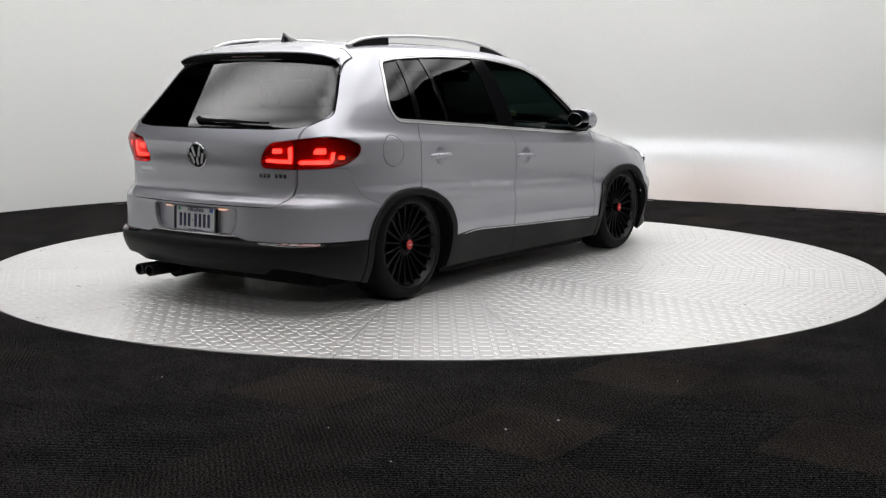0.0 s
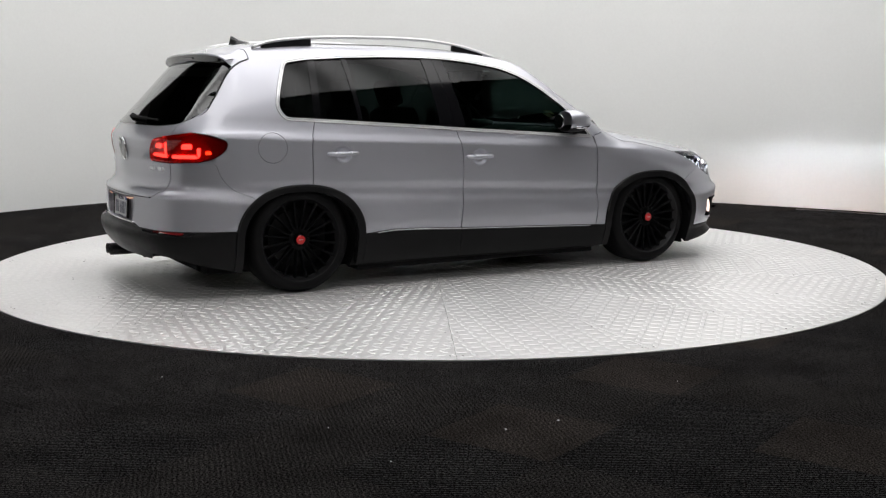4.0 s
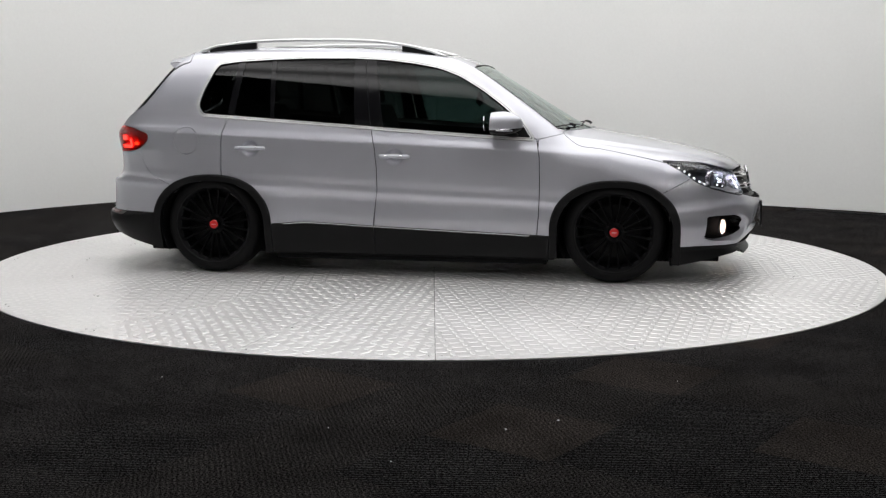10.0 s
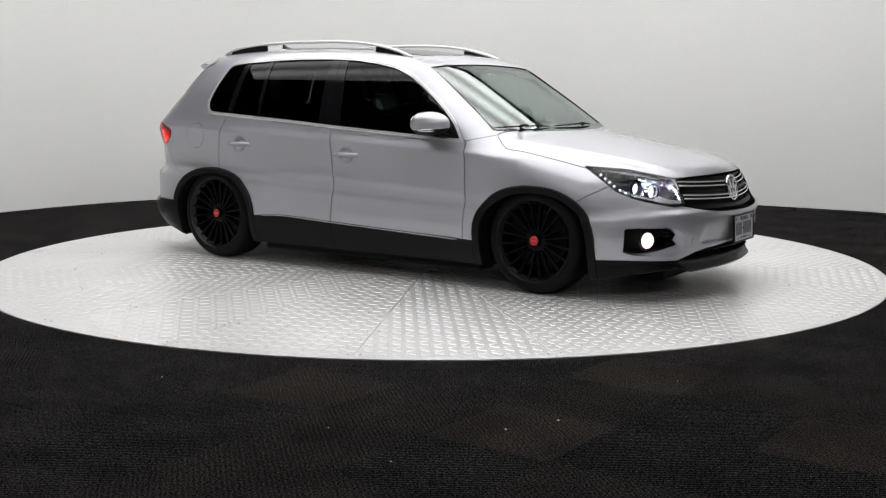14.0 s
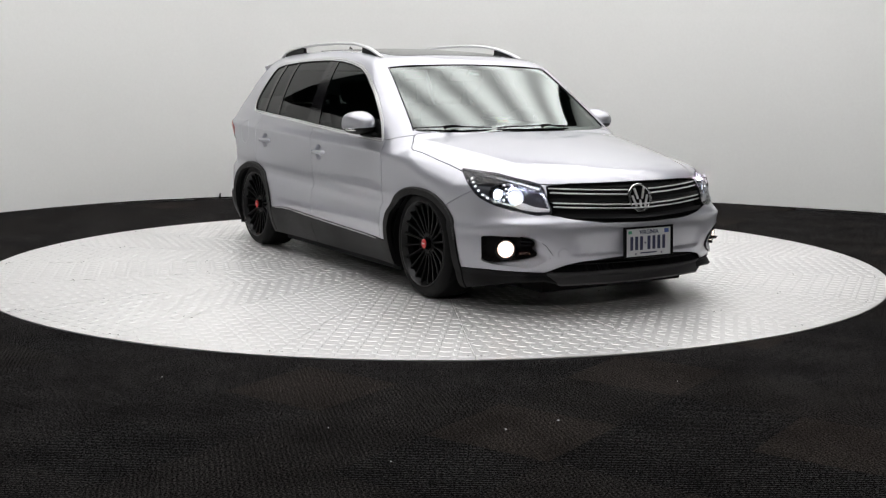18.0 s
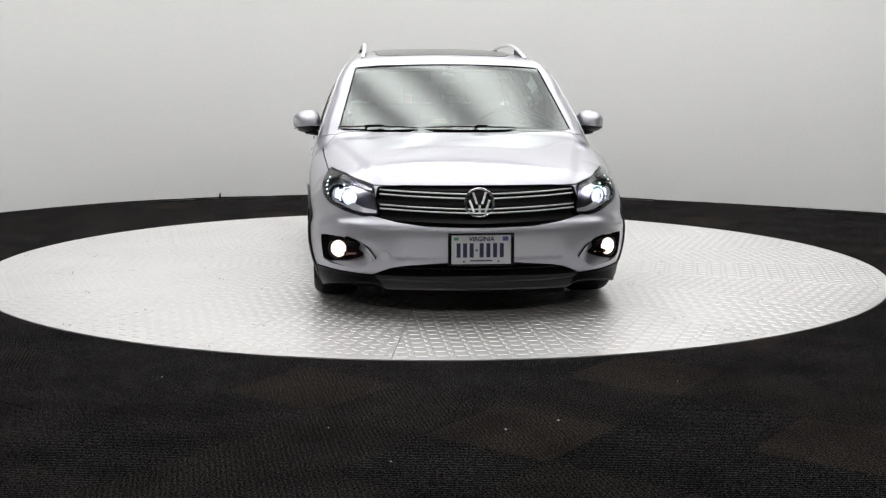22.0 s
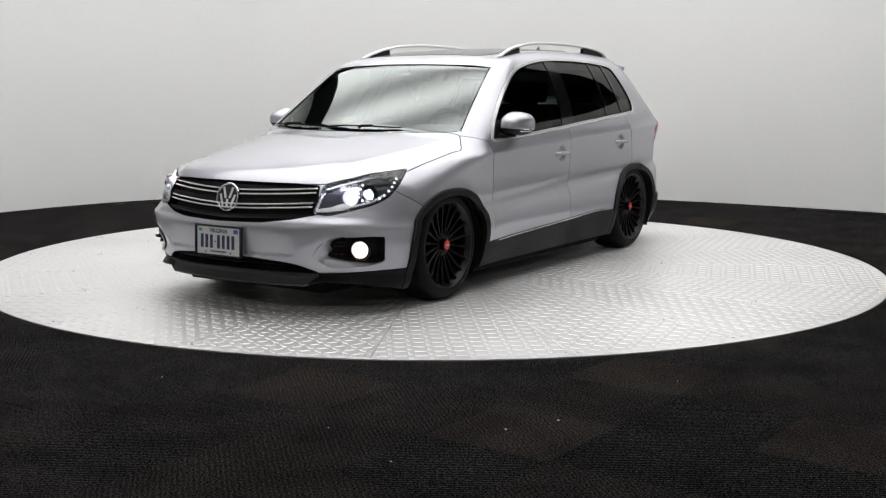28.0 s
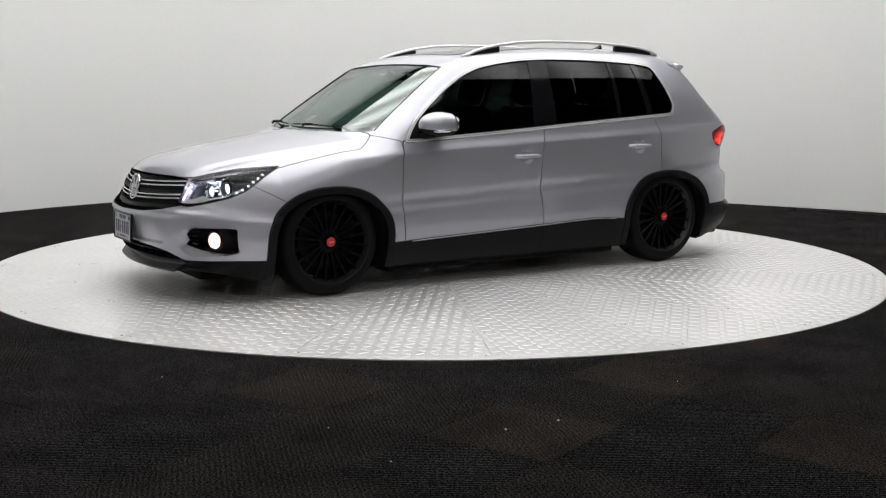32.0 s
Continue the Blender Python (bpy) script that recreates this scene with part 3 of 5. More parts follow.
# ---- cutting panels out of the car's skin ----
def skin(step=0.016):
    """The car's outer skin, left half, as triangles."""
    lo, hi = np.array([-2.30, 0.0, 0.088]), np.array([2.38, 1.0, 1.56])
    n = np.ceil((hi - lo) / step).astype(int) + 1
    ax = [lo[i] + step * np.arange(n[i]) for i in range(3)]
    grid = np.stack(np.meshgrid(*ax, indexing="ij"), -1).reshape(-1, 3)
    val = np.empty(len(grid))
    for a in range(0, len(grid), 400000):
        val[a:a + 400000] = body_field(grid[a:a + 400000])
    idx = np.arange(len(grid)).reshape(n)
    corner = np.stack([idx[i:n[0] - 1 + i, j:n[1] - 1 + j, k:n[2] - 1 + k].ravel() for i in (0, 1) for j in (0, 1) for k in (0, 1)], 1)
    s = (val[corner] < 0).sum(1)
    corner = corner[(s > 0) & (s < 8)]
    # six tetrahedra a cell, round the main diagonal
    order = [(0, 1, 3, 7), (0, 3, 2, 7), (0, 2, 6, 7), (0, 6, 4, 7), (0, 4, 5, 7), (0, 5, 1, 7)]
    tets = np.concatenate([corner[:, o] for o in order])
    inside = val[tets] < 0
    cnt = inside.sum(1)
    tris = []
    for want in (1, 3):
        t, q = tets[cnt == want], inside[cnt == want]
        lone = np.argmax(q if want == 1 else ~q, 1)
        rest = np.array([[b for b in range(4) if b != a] for a in range(4)])[lone]
        r = np.arange(len(t))
        a = t[r, lone]
        tris.append(np.stack([np.stack([a, t[r, rest[:, k]]], 1) for k in range(3)], 1))
    t, q = tets[cnt == 2], inside[cnt == 2]
    o = np.argsort(~q, axis=1, kind="stable")
    t = np.take_along_axis(t, o, 1)
    e = [t[:, [0, 2]], t[:, [0, 3]], t[:, [1, 3]], t[:, [1, 2]]]
    tris += [np.stack([e[0], e[1], e[2]], 1), np.stack([e[0], e[2], e[3]], 1)]
    tri = np.concatenate(tris)
    key = np.sort(tri.reshape(-1, 2), 1)
    uniq, inv = np.unique(key[:, 0] * len(grid) + key[:, 1], return_inverse=True)
    a, b = uniq // len(grid), uniq % len(grid)
    w = val[a] / (val[a] - val[b])
    verts = grid[a] + (grid[b] - grid[a]) * w[:, None]
    for _ in range(2):
        nrm = np.stack([body_field(verts + d) - body_field(verts - d) for d in np.eye(3) * 0.002], 1) / 0.004
        stepv = body_field(verts)[:, None] * nrm / (np.sum(nrm * nrm, 1)[:, None] + 1e-9)
        verts = verts - np.clip(stepv, -0.01, 0.01)
        verts[:, 1] = np.maximum(verts[:, 1], 0)
        verts[grid[a][:, 1] + grid[b][:, 1] < 1e-9, 1] = 0
    f = inv.reshape(-1, 3)
    fn = np.cross(verts[f[:, 1]] - verts[f[:, 0]], verts[f[:, 2]] - verts[f[:, 0]])
    out = np.sum(fn * body_normal(verts[f].mean(1)), 1) < 0
    f[out] = f[out][:, ::-1]
    ok = np.linalg.norm(fn, axis=1) > 1e-10
    return verts, f[ok]


def tidy(v, f):
    used = np.unique(f)
    remap = np.full(len(v), -1)
    remap[used] = np.arange(len(used))
    return v[used], remap[f]


def split(mesh, test):
    """Parts of a mesh where test < 0 and where it is not."""
    v, f = mesh
    if not len(f):
        return mesh, mesh
    d = test(v)
    d = np.where(np.abs(d) < 1e-7, 1e-7, d)
    s = d < 0
    n = s[f].sum(1)
    ins, outs = [f[n == 3]], [f[n == 0]]
    new_v = [v]
    base = len(v)
    for want in (1, 2):
        t = f[n == want]
        if not len(t):
            continue
        q = s[t]
        lone = np.argmax(q if want == 1 else ~q, 1)
        r = np.arange(len(t))
        a, b, c = t[r, lone], t[r, (lone + 1) % 3], t[r, (lone + 2) % 3]
        pairs = np.concatenate([np.stack([a, b], 1), np.stack([a, c], 1)])
        key = np.sort(pairs, 1)
        uniq, inv = np.unique(key[:, 0] * len(v) + key[:, 1], return_inverse=True)
        ua, ub = uniq // len(v), uniq % len(v)
        w = d[ua] / (d[ua] - d[ub])
        new_v.append(v[ua] + (v[ub] - v[ua]) * w[:, None])
        p, o = base + inv[:len(t)], base + inv[len(t):]
        base += len(uniq)
        small = np.stack([a, p, o], 1)
        big = np.concatenate([np.stack([p, b, c], 1), np.stack([p, c, o], 1)])
        (ins if want == 1 else outs).append(small)
        (outs if want == 1 else ins).append(big)
    v = np.concatenate(new_v)
    return tidy(v, np.concatenate(ins)), tidy(v, np.concatenate(outs))


def carve(mesh, test, gap=0.0018):
    """Cuts a panel out and leaves a joint of twice the gap between it and the rest."""
    inner, rest = split(mesh, lambda v: test(v) + gap)
    _, rest = split(rest, lambda v: test(v) - gap)
    return inner, rest


def polygon(points, cols, radius=0.0):
    """Signed distance to a polygon in two of the axes, or in what cols() makes of the points; radius rounds its corners."""
    pts = np.array(points, float)
    if radius:
        c = pts.mean(0)

    def test(v):
        q = cols(v) if callable(cols) else v[:, cols]
        best = np.full(len(q), 1e9)
        inside = np.zeros(len(q), bool)
        for a, b in zip(pts, np.roll(pts, -1, 0)):
            e, w = b - a, q - a
            t = np.clip((w @ e) / (e @ e), 0, 1)
            best = np.minimum(best, np.linalg.norm(w - t[:, None] * e, axis=1))
            up = (a[1] <= q[:, 1]) != (b[1] <= q[:, 1])
            side = e[0] * w[:, 1] - e[1] * w[:, 0]
            inside ^= up & ((side > 0) == (e[1] > 0))
        return np.where(inside, -best, best)
    return test


def rounded(points, r, steps=5):
    """The polygon with its corners cut round, as a new list of points."""
    pts = [np.array(p, float) for p in points]
    out = []
    for i, p in enumerate(pts):
        a, b = pts[i - 1] - p, pts[(i + 1) % len(pts)] - p
        la, lb = np.linalg.norm(a), np.linalg.norm(b)
        k = min(r, 0.45 * la, 0.45 * lb)
        p0, p1 = p + a / la * k, p + b / lb * k
        for s in range(steps + 1):
            t = s / steps
            out.append((1 - t) ** 2 * p0 + 2 * t * (1 - t) * p + t * t * p1)
    return out


def both(*tests):
    return lambda v: np.max([t(v) for t in tests], 0)


def either(*tests):
    return lambda v: np.min([t(v) for t in tests], 0)


def panel(name, mesh, mat, parent, label="", offset=0.0, thick=0.012, sides="L"):
    """Makes a cut-out piece of skin a mesh object with turned-in edges. sides: L, R, or LR for one that spans the middle."""
    v, f = mesh
    if not len(f):
        return None
    n = body_normal(v)
    v = v + n * offset
    edges = np.concatenate([f[:, [0, 1]], f[:, [1, 2]], f[:, [2, 0]]])
    key = np.sort(edges, 1)
    uniq, first, count = np.unique(key[:, 0] * len(v) + key[:, 1], return_index=True, return_counts=True)
    rim = edges[first[count == 1]]
    rim = rim[~((np.abs(v[rim[:, 0], 1]) < 1e-6) & (np.abs(v[rim[:, 1], 1]) < 1e-6))]
    allv, alln, allf = [v], [n], [f]
    if len(rim) and thick:
        a, b = rim[:, 0], rim[:, 1]
        base = len(v)
        m = len(rim)
        edge_dir = v[b] - v[a]
        side = np.cross(edge_dir, n[a])
        side /= np.linalg.norm(side, axis=1)[:, None] + 1e-12
        quad_v = np.concatenate([v[a], v[b], v[b] - n[b] * thick, v[a] - n[a] * thick])
        i = np.arange(m) + base
        allv.append(quad_v)
        turned = np.concatenate([np.stack([i, i + 3 * m, i + 2 * m], 1), np.stack([i, i + 2 * m, i + m], 1)])
        alln.append(np.tile(side if thick > 0 else -side, (4, 1)))
        allf.append(turned)
    v, n, f = np.concatenate(allv), np.concatenate(alln), np.concatenate(allf)
    vs, ns, fs = [], [], []
    count = 0
    for s in sides:
        k = np.array([1, 1 if s == "L" else -1, 1])
        vs.append(v * k)
        ns.append(n * k)
        fs.append((f if s == "L" else f[:, ::-1]) + count)
        count += len(v)
    v, n, f = np.concatenate(vs), np.concatenate(ns), np.concatenate(fs)
    me = bpy.data.meshes.new(name)
    me.from_pydata(v.tolist(), [], f.tolist())
    me.shade_smooth()
    me.normals_split_custom_set_from_vertices(n.tolist())
    return link(name, me, mat, parent, label)


def sculpted(name, mesh, offset, mat, parent, s, label=""):
    """A cut-out piece of skin pushed in or out by a function of its place, shaded by its own shape."""
    v, f = mesh
    v = v + body_normal(v) * offset(v)[:, None]
    if s < 0:
        v, f = v * np.array([1, -1, 1]), f[:, ::-1]
    me = bpy.data.meshes.new(name)
    me.from_pydata(v.tolist(), [], f.tolist())
    me.shade_smooth()
    return link(name, me, mat, parent, label)


def on_skin(x=None, y=None, z=None):
    """The place and normal of the skin at two given coordinates (y, z from the front or rear by the sign in x; x, z from the left; x, y from above)."""
    if x in ("front", "rear"):
        line = [(s, y, z) for s in np.linspace(2.4, 0.0, 1500)] if x == "front" else [(s, y, z) for s in np.linspace(-2.4, 0.0, 1500)]
    elif y is None:
        line = [(x, s, z) for s in np.linspace(1.05, 0.0, 1500)]
    else:
        line = [(x, y, s) for s in np.linspace(1.6, 0.3, 1500)]
    line = np.array(line)
    i = int(np.argmax(body_field(line) < 0))
    p = line[i:i + 1]
    return Vector(p[0]), Vector(body_normal(p)[0])


# ---- the car: outlines of its panels ----
XZ, YZ, XY = [0, 2], [1, 2], [0, 1]
TUCK = math.sqrt(0.5)


def nose_wrap(v):
    """Unrolls the front corner: along the bumper, and up."""
    return np.stack([(v[:, 1] - v[:, 0]) * TUCK, v[:, 2]], 1)


def tail_wrap(v):
    return np.stack([(v[:, 1] + v[:, 0]) * TUCK, v[:, 2]], 1)


def leaning(bottom, top):
    """Before (below zero) or behind an edge that leans from bottom to top of the side windows."""
    return lambda v: (bottom + (top - bottom) * (v[:, 2] - 0.98) / 0.405) - v[:, 0]


WINDOWS = rounded([(0.812, 0.880), (0.544, 0.893), (0.19, 0.915), (-0.17, 0.938), (-0.53, 0.964), (-0.89, 0.987), (-1.2, 1.007), (-1.38, 1.018), (-1.425, 1.09), (-1.403, 1.182), (-1.363, 1.285),
                   (-1.322, 1.374), (-1.18, 1.395), (-0.92, 1.410), (-0.70, 1.417), (-0.41, 1.417), (-0.19, 1.407), (0.0, 1.385), (0.18, 1.352), (0.325, 1.298), (0.47, 1.212), (0.614, 1.107), (0.725, 1.008)], 0.045, 6)
SCREEN_EDGE = rounded([(-0.2, 0.945), (0.60, 0.943), (0.722, 0.952), (0.605, 1.338), (0.45, 1.354), (0.0, 1.361), (-0.2, 1.361)], 0.03)
REAR_EDGE = rounded([(-0.3, 0.985), (0.49, 0.988), (0.66, 1.0), (0.752, 1.06), (0.622, 1.36), (-0.3, 1.37)], 0.05)
HEADLAMP = rounded([(-0.566, 0.768), (-0.65, 0.678), (-0.70, 0.632), (-0.79, 0.594), (-0.90, 0.568), (-1.04, 0.542), (-1.12, 0.552), (-1.050, 0.692), (-0.94, 0.722), (-0.80, 0.752)], 0.02)
TAILLAMP = rounded([(-1.147, 0.782), (-1.147, 0.85), (-1.105, 0.917), (-0.972, 0.938), (-0.80, 0.957), (-0.69, 0.940), (-0.612, 0.905), (-0.625, 0.85), (-0.69, 0.805), (-0.77, 0.786), (-0.972, 0.778)], 0.03)
GRILLE = rounded([(-0.3, 0.707), (0.40, 0.704), (0.525, 0.694), (0.56, 0.548), (0.43, 0.520), (0.28, 0.502), (0.0, 0.497), (-0.3, 0.497)], 0.01)
INTAKE = rounded([(-0.3, 0.318), (0.05, 0.318), (0.20, 0.309), (0.385, 0.291), (0.46, 0.276), (0.56, 0.232), (0.44, 0.230), (0.0, 0.238), (-0.3, 0.238)], 0.012)
FOGPOCKET = rounded([(-0.735, 0.424), (-0.80, 0.430), (-0.943, 0.430), (-1.009, 0.412), (-1.036, 0.389), (-1.012, 0.362), (-1.050, 0.332), (-1.003, 0.318), (-0.937, 0.303), (-0.80, 0.284), (-0.735, 0.296)], 0.012)
FOGWING = rounded([(-0.725, 0.310), (-0.735, 0.288), (-0.80, 0.272), (-1.017, 0.262), (-1.126, 0.322), (-1.090, 0.385), (-1.040, 0.420), (-0.960, 0.438), (-0.93, 0.40), (-0.90, 0.35), (-0.80, 0.32)], 0.012)
BONNET = rounded([(2.5, -0.3), (2.5, 0.50), (2.03, 0.527), (1.875, 0.688), (1.70, 0.765), (1.60, 0.785), (1.35, 0.808), (1.085, 0.822), (0.965, 0.735), (1.055, 0.30), (1.075, 0.0), (1.075, -0.3)], 0.03)
SILL_TOP = curve([(-1.0, 0.326), (-0.9, 0.334), (-0.675, 0.350), (-0.219, 0.333), (0.818, 0.296), (1.0, 0.290)])
REAR_SEAM = [(-1.195, 1.012), (-1.222, 0.93), (-1.230, 0.86), (-1.231, 0.60), (-1.10, 0.30)]
MID_SEAM = [(-0.32, 1.42), (-0.245, 0.952), (-0.216, 0.83), (-0.204, 0.70), (-0.203, 0.556), (-0.215, 0.42), (-0.224, 0.345), (-0.212, 0.10)]
FRONT_SEAM = [(0.795, 0.91), (0.812, 0.89), (0.830, 0.78), (0.834, 0.60), (0.831, 0.42), (0.822, 0.30), (0.82, 0.10)]


def arch_test(semi_x, semi_z):
    def test(v):
        best = None
        for ax, az in ARCHES:
            dx, dz = np.abs(v[:, 0] - ax) / semi_x, np.maximum(v[:, 2] - az, 0) / semi_z
            q = (dx ** 2.25 + dz ** 2.25) ** (1 / 2.25)
            d = (q - 1) * 0.36
            best = d if best is None else np.minimum(best, d)
        return np.maximum(best, 0.5 - v[:, 1])
    return test


def low_edge(v):
    """The lower edge of sills and bumpers."""
    edge = np.interp(v[:, 0], [-2.15, -2.05, -1.9, -1.65, -1.5, -1.0, 1.0, 1.6, 1.7, 2.0, 2.1], [0.265, 0.245, 0.20, 0.145, 0.150, 0.150, 0.150, 0.130, 0.122, 0.178, 0.190])
    middle = np.clip((0.56 - v[:, 1]) / 0.08, 0, 1) * (np.abs(v[:, 0]) > 1.6)
    edge = edge * (1 - middle) + np.where(v[:, 0] > 0, 0.165, 0.215) * middle
    return edge - v[:, 2]


def build_body(car):
    made = {}
    m = skin()
    m, _ = split(m, low_edge)
    _, m = split(m, arch_test(0.357, 0.285))
    windows = polygon(WINDOWS, XZ)
    flank = lambda v: 0.45 - v[:, 1]
    ahead = lambda v: 0.15 - v[:, 0]
    behind = lambda v: v[:, 0] + 1.45
    # glass areas
    dlo, m = carve(m, both(windows, flank), 0.0008)
    screen, m = carve(m, both(polygon(SCREEN_EDGE, YZ), ahead, lambda v: 0.72 * (1 - v[:, 2]) - 0.02 + (0.95 - v[:, 0]) * 0 - 0.2), 0.002)
    rear, m = carve(m, both(polygon(REAR_EDGE, YZ), behind), 0.002)
    lining = m
    roofglass, m = carve(m, both(polygon(rounded([(0.20, -0.3), (0.20, 0.40), (0.12, 0.455), (-0.95, 0.475), (-1.0, 0.43), (-1.0, -0.3)], 0.06), XY), lambda v: 1.3 - v[:, 2]), 0.003)
    # black cladding
    arch, m = carve(m, arch_test(0.404, 0.328), 0.0012)
    sill, m = carve(m, both(lambda v: v[:, 2] - SILL_TOP(v[:, 0]), lambda v: np.abs(v[:, 0]) - 1.05), 0.0015)
    lip_rear, m = carve(m, both(lambda v: v[:, 2] - 0.392 - 0.024 * np.clip((0.40 - v[:, 1]) / 0.1, 0, 1), lambda v: v[:, 0] + 1.55), 0.0015)
    lip_front, m = carve(m, both(lambda v: v[:, 2] - np.interp(v[:, 1], [0, 0.44, 0.56, 0.8, 0.95], [0.236, 0.229, 0.230, 0.240, 0.232]), lambda v: 1.5 - v[:, 0]), 0.0015)
    # lamps, grille and air intakes
    lamp, m = carve(m, both(polygon(TAILLAMP, tail_wrap), lambda v: v[:, 0] + 1.4), 0.002)
    head, m = carve(m, both(polygon(HEADLAMP, nose_wrap), lambda v: 1.4 - v[:, 0]), 0.002)
    front = lambda v: 1.6 - v[:, 0]
    grille, m = carve(m, both(polygon(GRILLE, YZ), front), 0.001)
    intake, m = carve(m, both(polygon(INTAKE, YZ), front), 0.001)
    pocket, m = carve(m, both(polygon(FOGPOCKET, nose_wrap), front), 0.0005)
    wing_bed, m = split(m, both(polygon(FOGWING, nose_wrap), front))
    plate_bay, m = carve(m, both(polygon(rounded([(-0.3, 0.563), (0.335, 0.563), (0.325, 0.47), (0.29, 0.420), (-0.3, 0.418)], 0.03), YZ), behind), 0.001)
    # painted panels
    bonnet, m = carve(m, both(polygon(BONNET, XY), lambda v: 0.7 - v[:, 2], lambda v: 0.9 - v[:, 0]), 0.0028)
    gate, m = carve(m, both(polygon(rounded([(-0.3, 0.574), (0.56, 0.576), (0.632, 0.63), (0.652, 0.70), (0.655, 0.94), (0.662, 0.997), (0.7555, 1.0585), (0.626, 1.362), (0.616, 1.43), (-0.3, 1.43)], 0.03), YZ), lambda v: v[:, 0] + 1.52), 0.0028)
    rear_bumper, m = carve(m, polygon(rounded([(-2.5, 0.775), (-1.80, 0.785), (-1.775, 0.70), (-1.71, 0.625), (-1.58, 0.575), (-1.58, 0.0), (-2.5, 0.0)], 0.03), XZ), 0.0009)
    front_bumper, m = carve(m, both(polygon(rounded([(2.6, 0.80), (1.90, 0.78), (1.745, 0.652), (1.58, 0.565), (1.58, 0.0), (2.6, 0.0)], 0.02), XZ)), 0.0018)
    flap_edge = both(lambda v: np.hypot(v[:, 0] + 1.472, v[:, 2] - 0.864) - 0.087, flank)
    patch, m = split(m, lambda v: flap_edge(v) - 0.0014)
    flap, _ = split(patch, lambda v: flap_edge(v) + 0.0014)
    rear_door, m = carve(m, both(polygon(REAR_SEAM + MID_SEAM[::-1][:-1] + [(-0.245, 1.2), (-1.1, 1.2)], XZ), flank, lambda v: v[:, 2] - 1.05), 0.0028)
    front_door, m = carve(m, both(polygon(MID_SEAM[1:] + FRONT_SEAM[::-1] + [(0.78, 1.1), (-0.245, 1.1)], XZ), flank, lambda v: v[:, 2] - 0.896 - 0.055 * (0.815 - v[:, 0])), 0.0028)
    fender, m = carve(m, polygon([(0.82, 0.05), (2.6, 0.05), (2.6, 0.95), (1.05, 0.945), (0.822, 0.893)], XZ), 0.0018)

    # one spanning piece for the shell, roof, bonnet, tailgate and bumpers
    made["body"] = panel("body_shell", m, PAINT, car, sides="LR")
    made["bonnet"] = panel("bonnet", bonnet, PAINT, car, sides="LR", thick=0.02)
    gate_ob = made["gate"] = panel("tailgate", gate, PAINT, car, sides="LR", thick=0.02)
    rb = made["rear_bumper"] = panel("rear_bumper", rear_bumper, PAINT, car, sides="LR")
    fb = made["front_bumper"] = panel("front_bumper", front_bumper, PAINT, car, sides="LR")
    panel("rear_skirt", lip_rear, PLASTIC, rb, "black textured plastic lower bumper", offset=0.006, sides="LR")
    centre, wing = split(lip_front, lambda v: v[:, 1] - np.interp(v[:, 2], [0.12, 0.23], [0.46, 0.545]))
    panel("skid_panel", centre, SKID, fb, "grey lower lip of the bumper", offset=0.004, sides="LR")
    panel("front_skirt", wing, PLASTIC, fb, "black textured plastic lower bumper", offset=0.006, sides="LR")
    panel("number_plate_bay", plate_bay, PAINT, gate_ob, offset=-0.028, sides="LR", thick=-0.028)
    panel("windscreen", screen, SCREEN, car, "clear greenish windscreen reflecting the lights", offset=-0.003, sides="LR", thick=0.004)
    border, _ = split(screen, lambda v: -0.022 - polygon(SCREEN_EDGE, YZ)(v))
    panel("windscreen_border", border, GLOSS, car, "black printed glass edge", offset=-0.009, sides="LR", thick=0.0)
    panel("rear_window", rear, TINT_REAR, gate_ob, "dark tinted rear window", offset=-0.003, sides="LR", thick=0.004)
    panel("sunroof_glass", roofglass, GLOSS, car, "black glass panoramic roof", offset=0.002, sides="LR")
    panel("grille_backing", grille, DARK, fb, offset=-0.045, sides="LR", thick=-0.045)
    panel("intake_backing", intake, DARK, fb, offset=-0.05, sides="LR", thick=-0.05)
    # a dark lining inside, open at the windows and lamps
    inner, _ = split(lining, both(lambda v: np.abs(v[:, 0] + 0.4) - 1.36, lambda v: 0.24 - v[:, 2]))
    upper, lower = split(inner, lambda v: 1.30 - v[:, 2])
    panel("roof_lining", upper, LINER, car, "light grey cloth roof lining", offset=-0.03, sides="LR", thick=0)
    panel("cabin_trim", lower, DARK, car, "dark cabin side trim", offset=-0.035, sides="LR", thick=0)

    for s in "LR":
        k = 1 if s == "L" else -1
        fd = made["front_door" + s] = panel("front_door", front_door, PAINT, car, sides=s)
        rd = made["rear_door" + s] = panel("rear_door", rear_door, PAINT, car, sides=s)
        fe = made["fender" + s] = panel("front_fender", fender, PAINT, car, sides=s)
        panel("fuel_flap", flap, PAINT, car, sides=s) if s == "R" else panel("quarter_panel", patch, PAINT, car, sides=s, thick=0)
        panel("arch_cladding", split(arch, lambda v: v[:, 0])[1], PLASTIC, fe, "black plastic wheel arch trim", offset=0.010, thick=0.03, sides=s)
        panel("arch_cladding", split(arch, lambda v: v[:, 0])[0], PLASTIC, car, "black plastic wheel arch trim", offset=0.010, thick=0.03, sides=s)
        mid = lambda v: np.interp(v[:, 2], [0.1, 0.345], [-0.212, -0.224]) - v[:, 0]
        fs_, rs_ = carve(sill, mid, 0.0015)
        panel("sill_cladding", fs_, PLASTIC, fd, "black textured plastic lower door trim", offset=0.008, thick=0.02, sides=s)
        panel("sill_cladding", rs_, PLASTIC, rd, "black textured plastic lower door trim", offset=0.008, thick=0.02, sides=s)
        # side windows, their pillars and the bright surround
        glass, trim = split(dlo, lambda v: windows(v) + 0.0245)
        seal, trim = split(trim, lambda v: windows(v) + 0.0205)
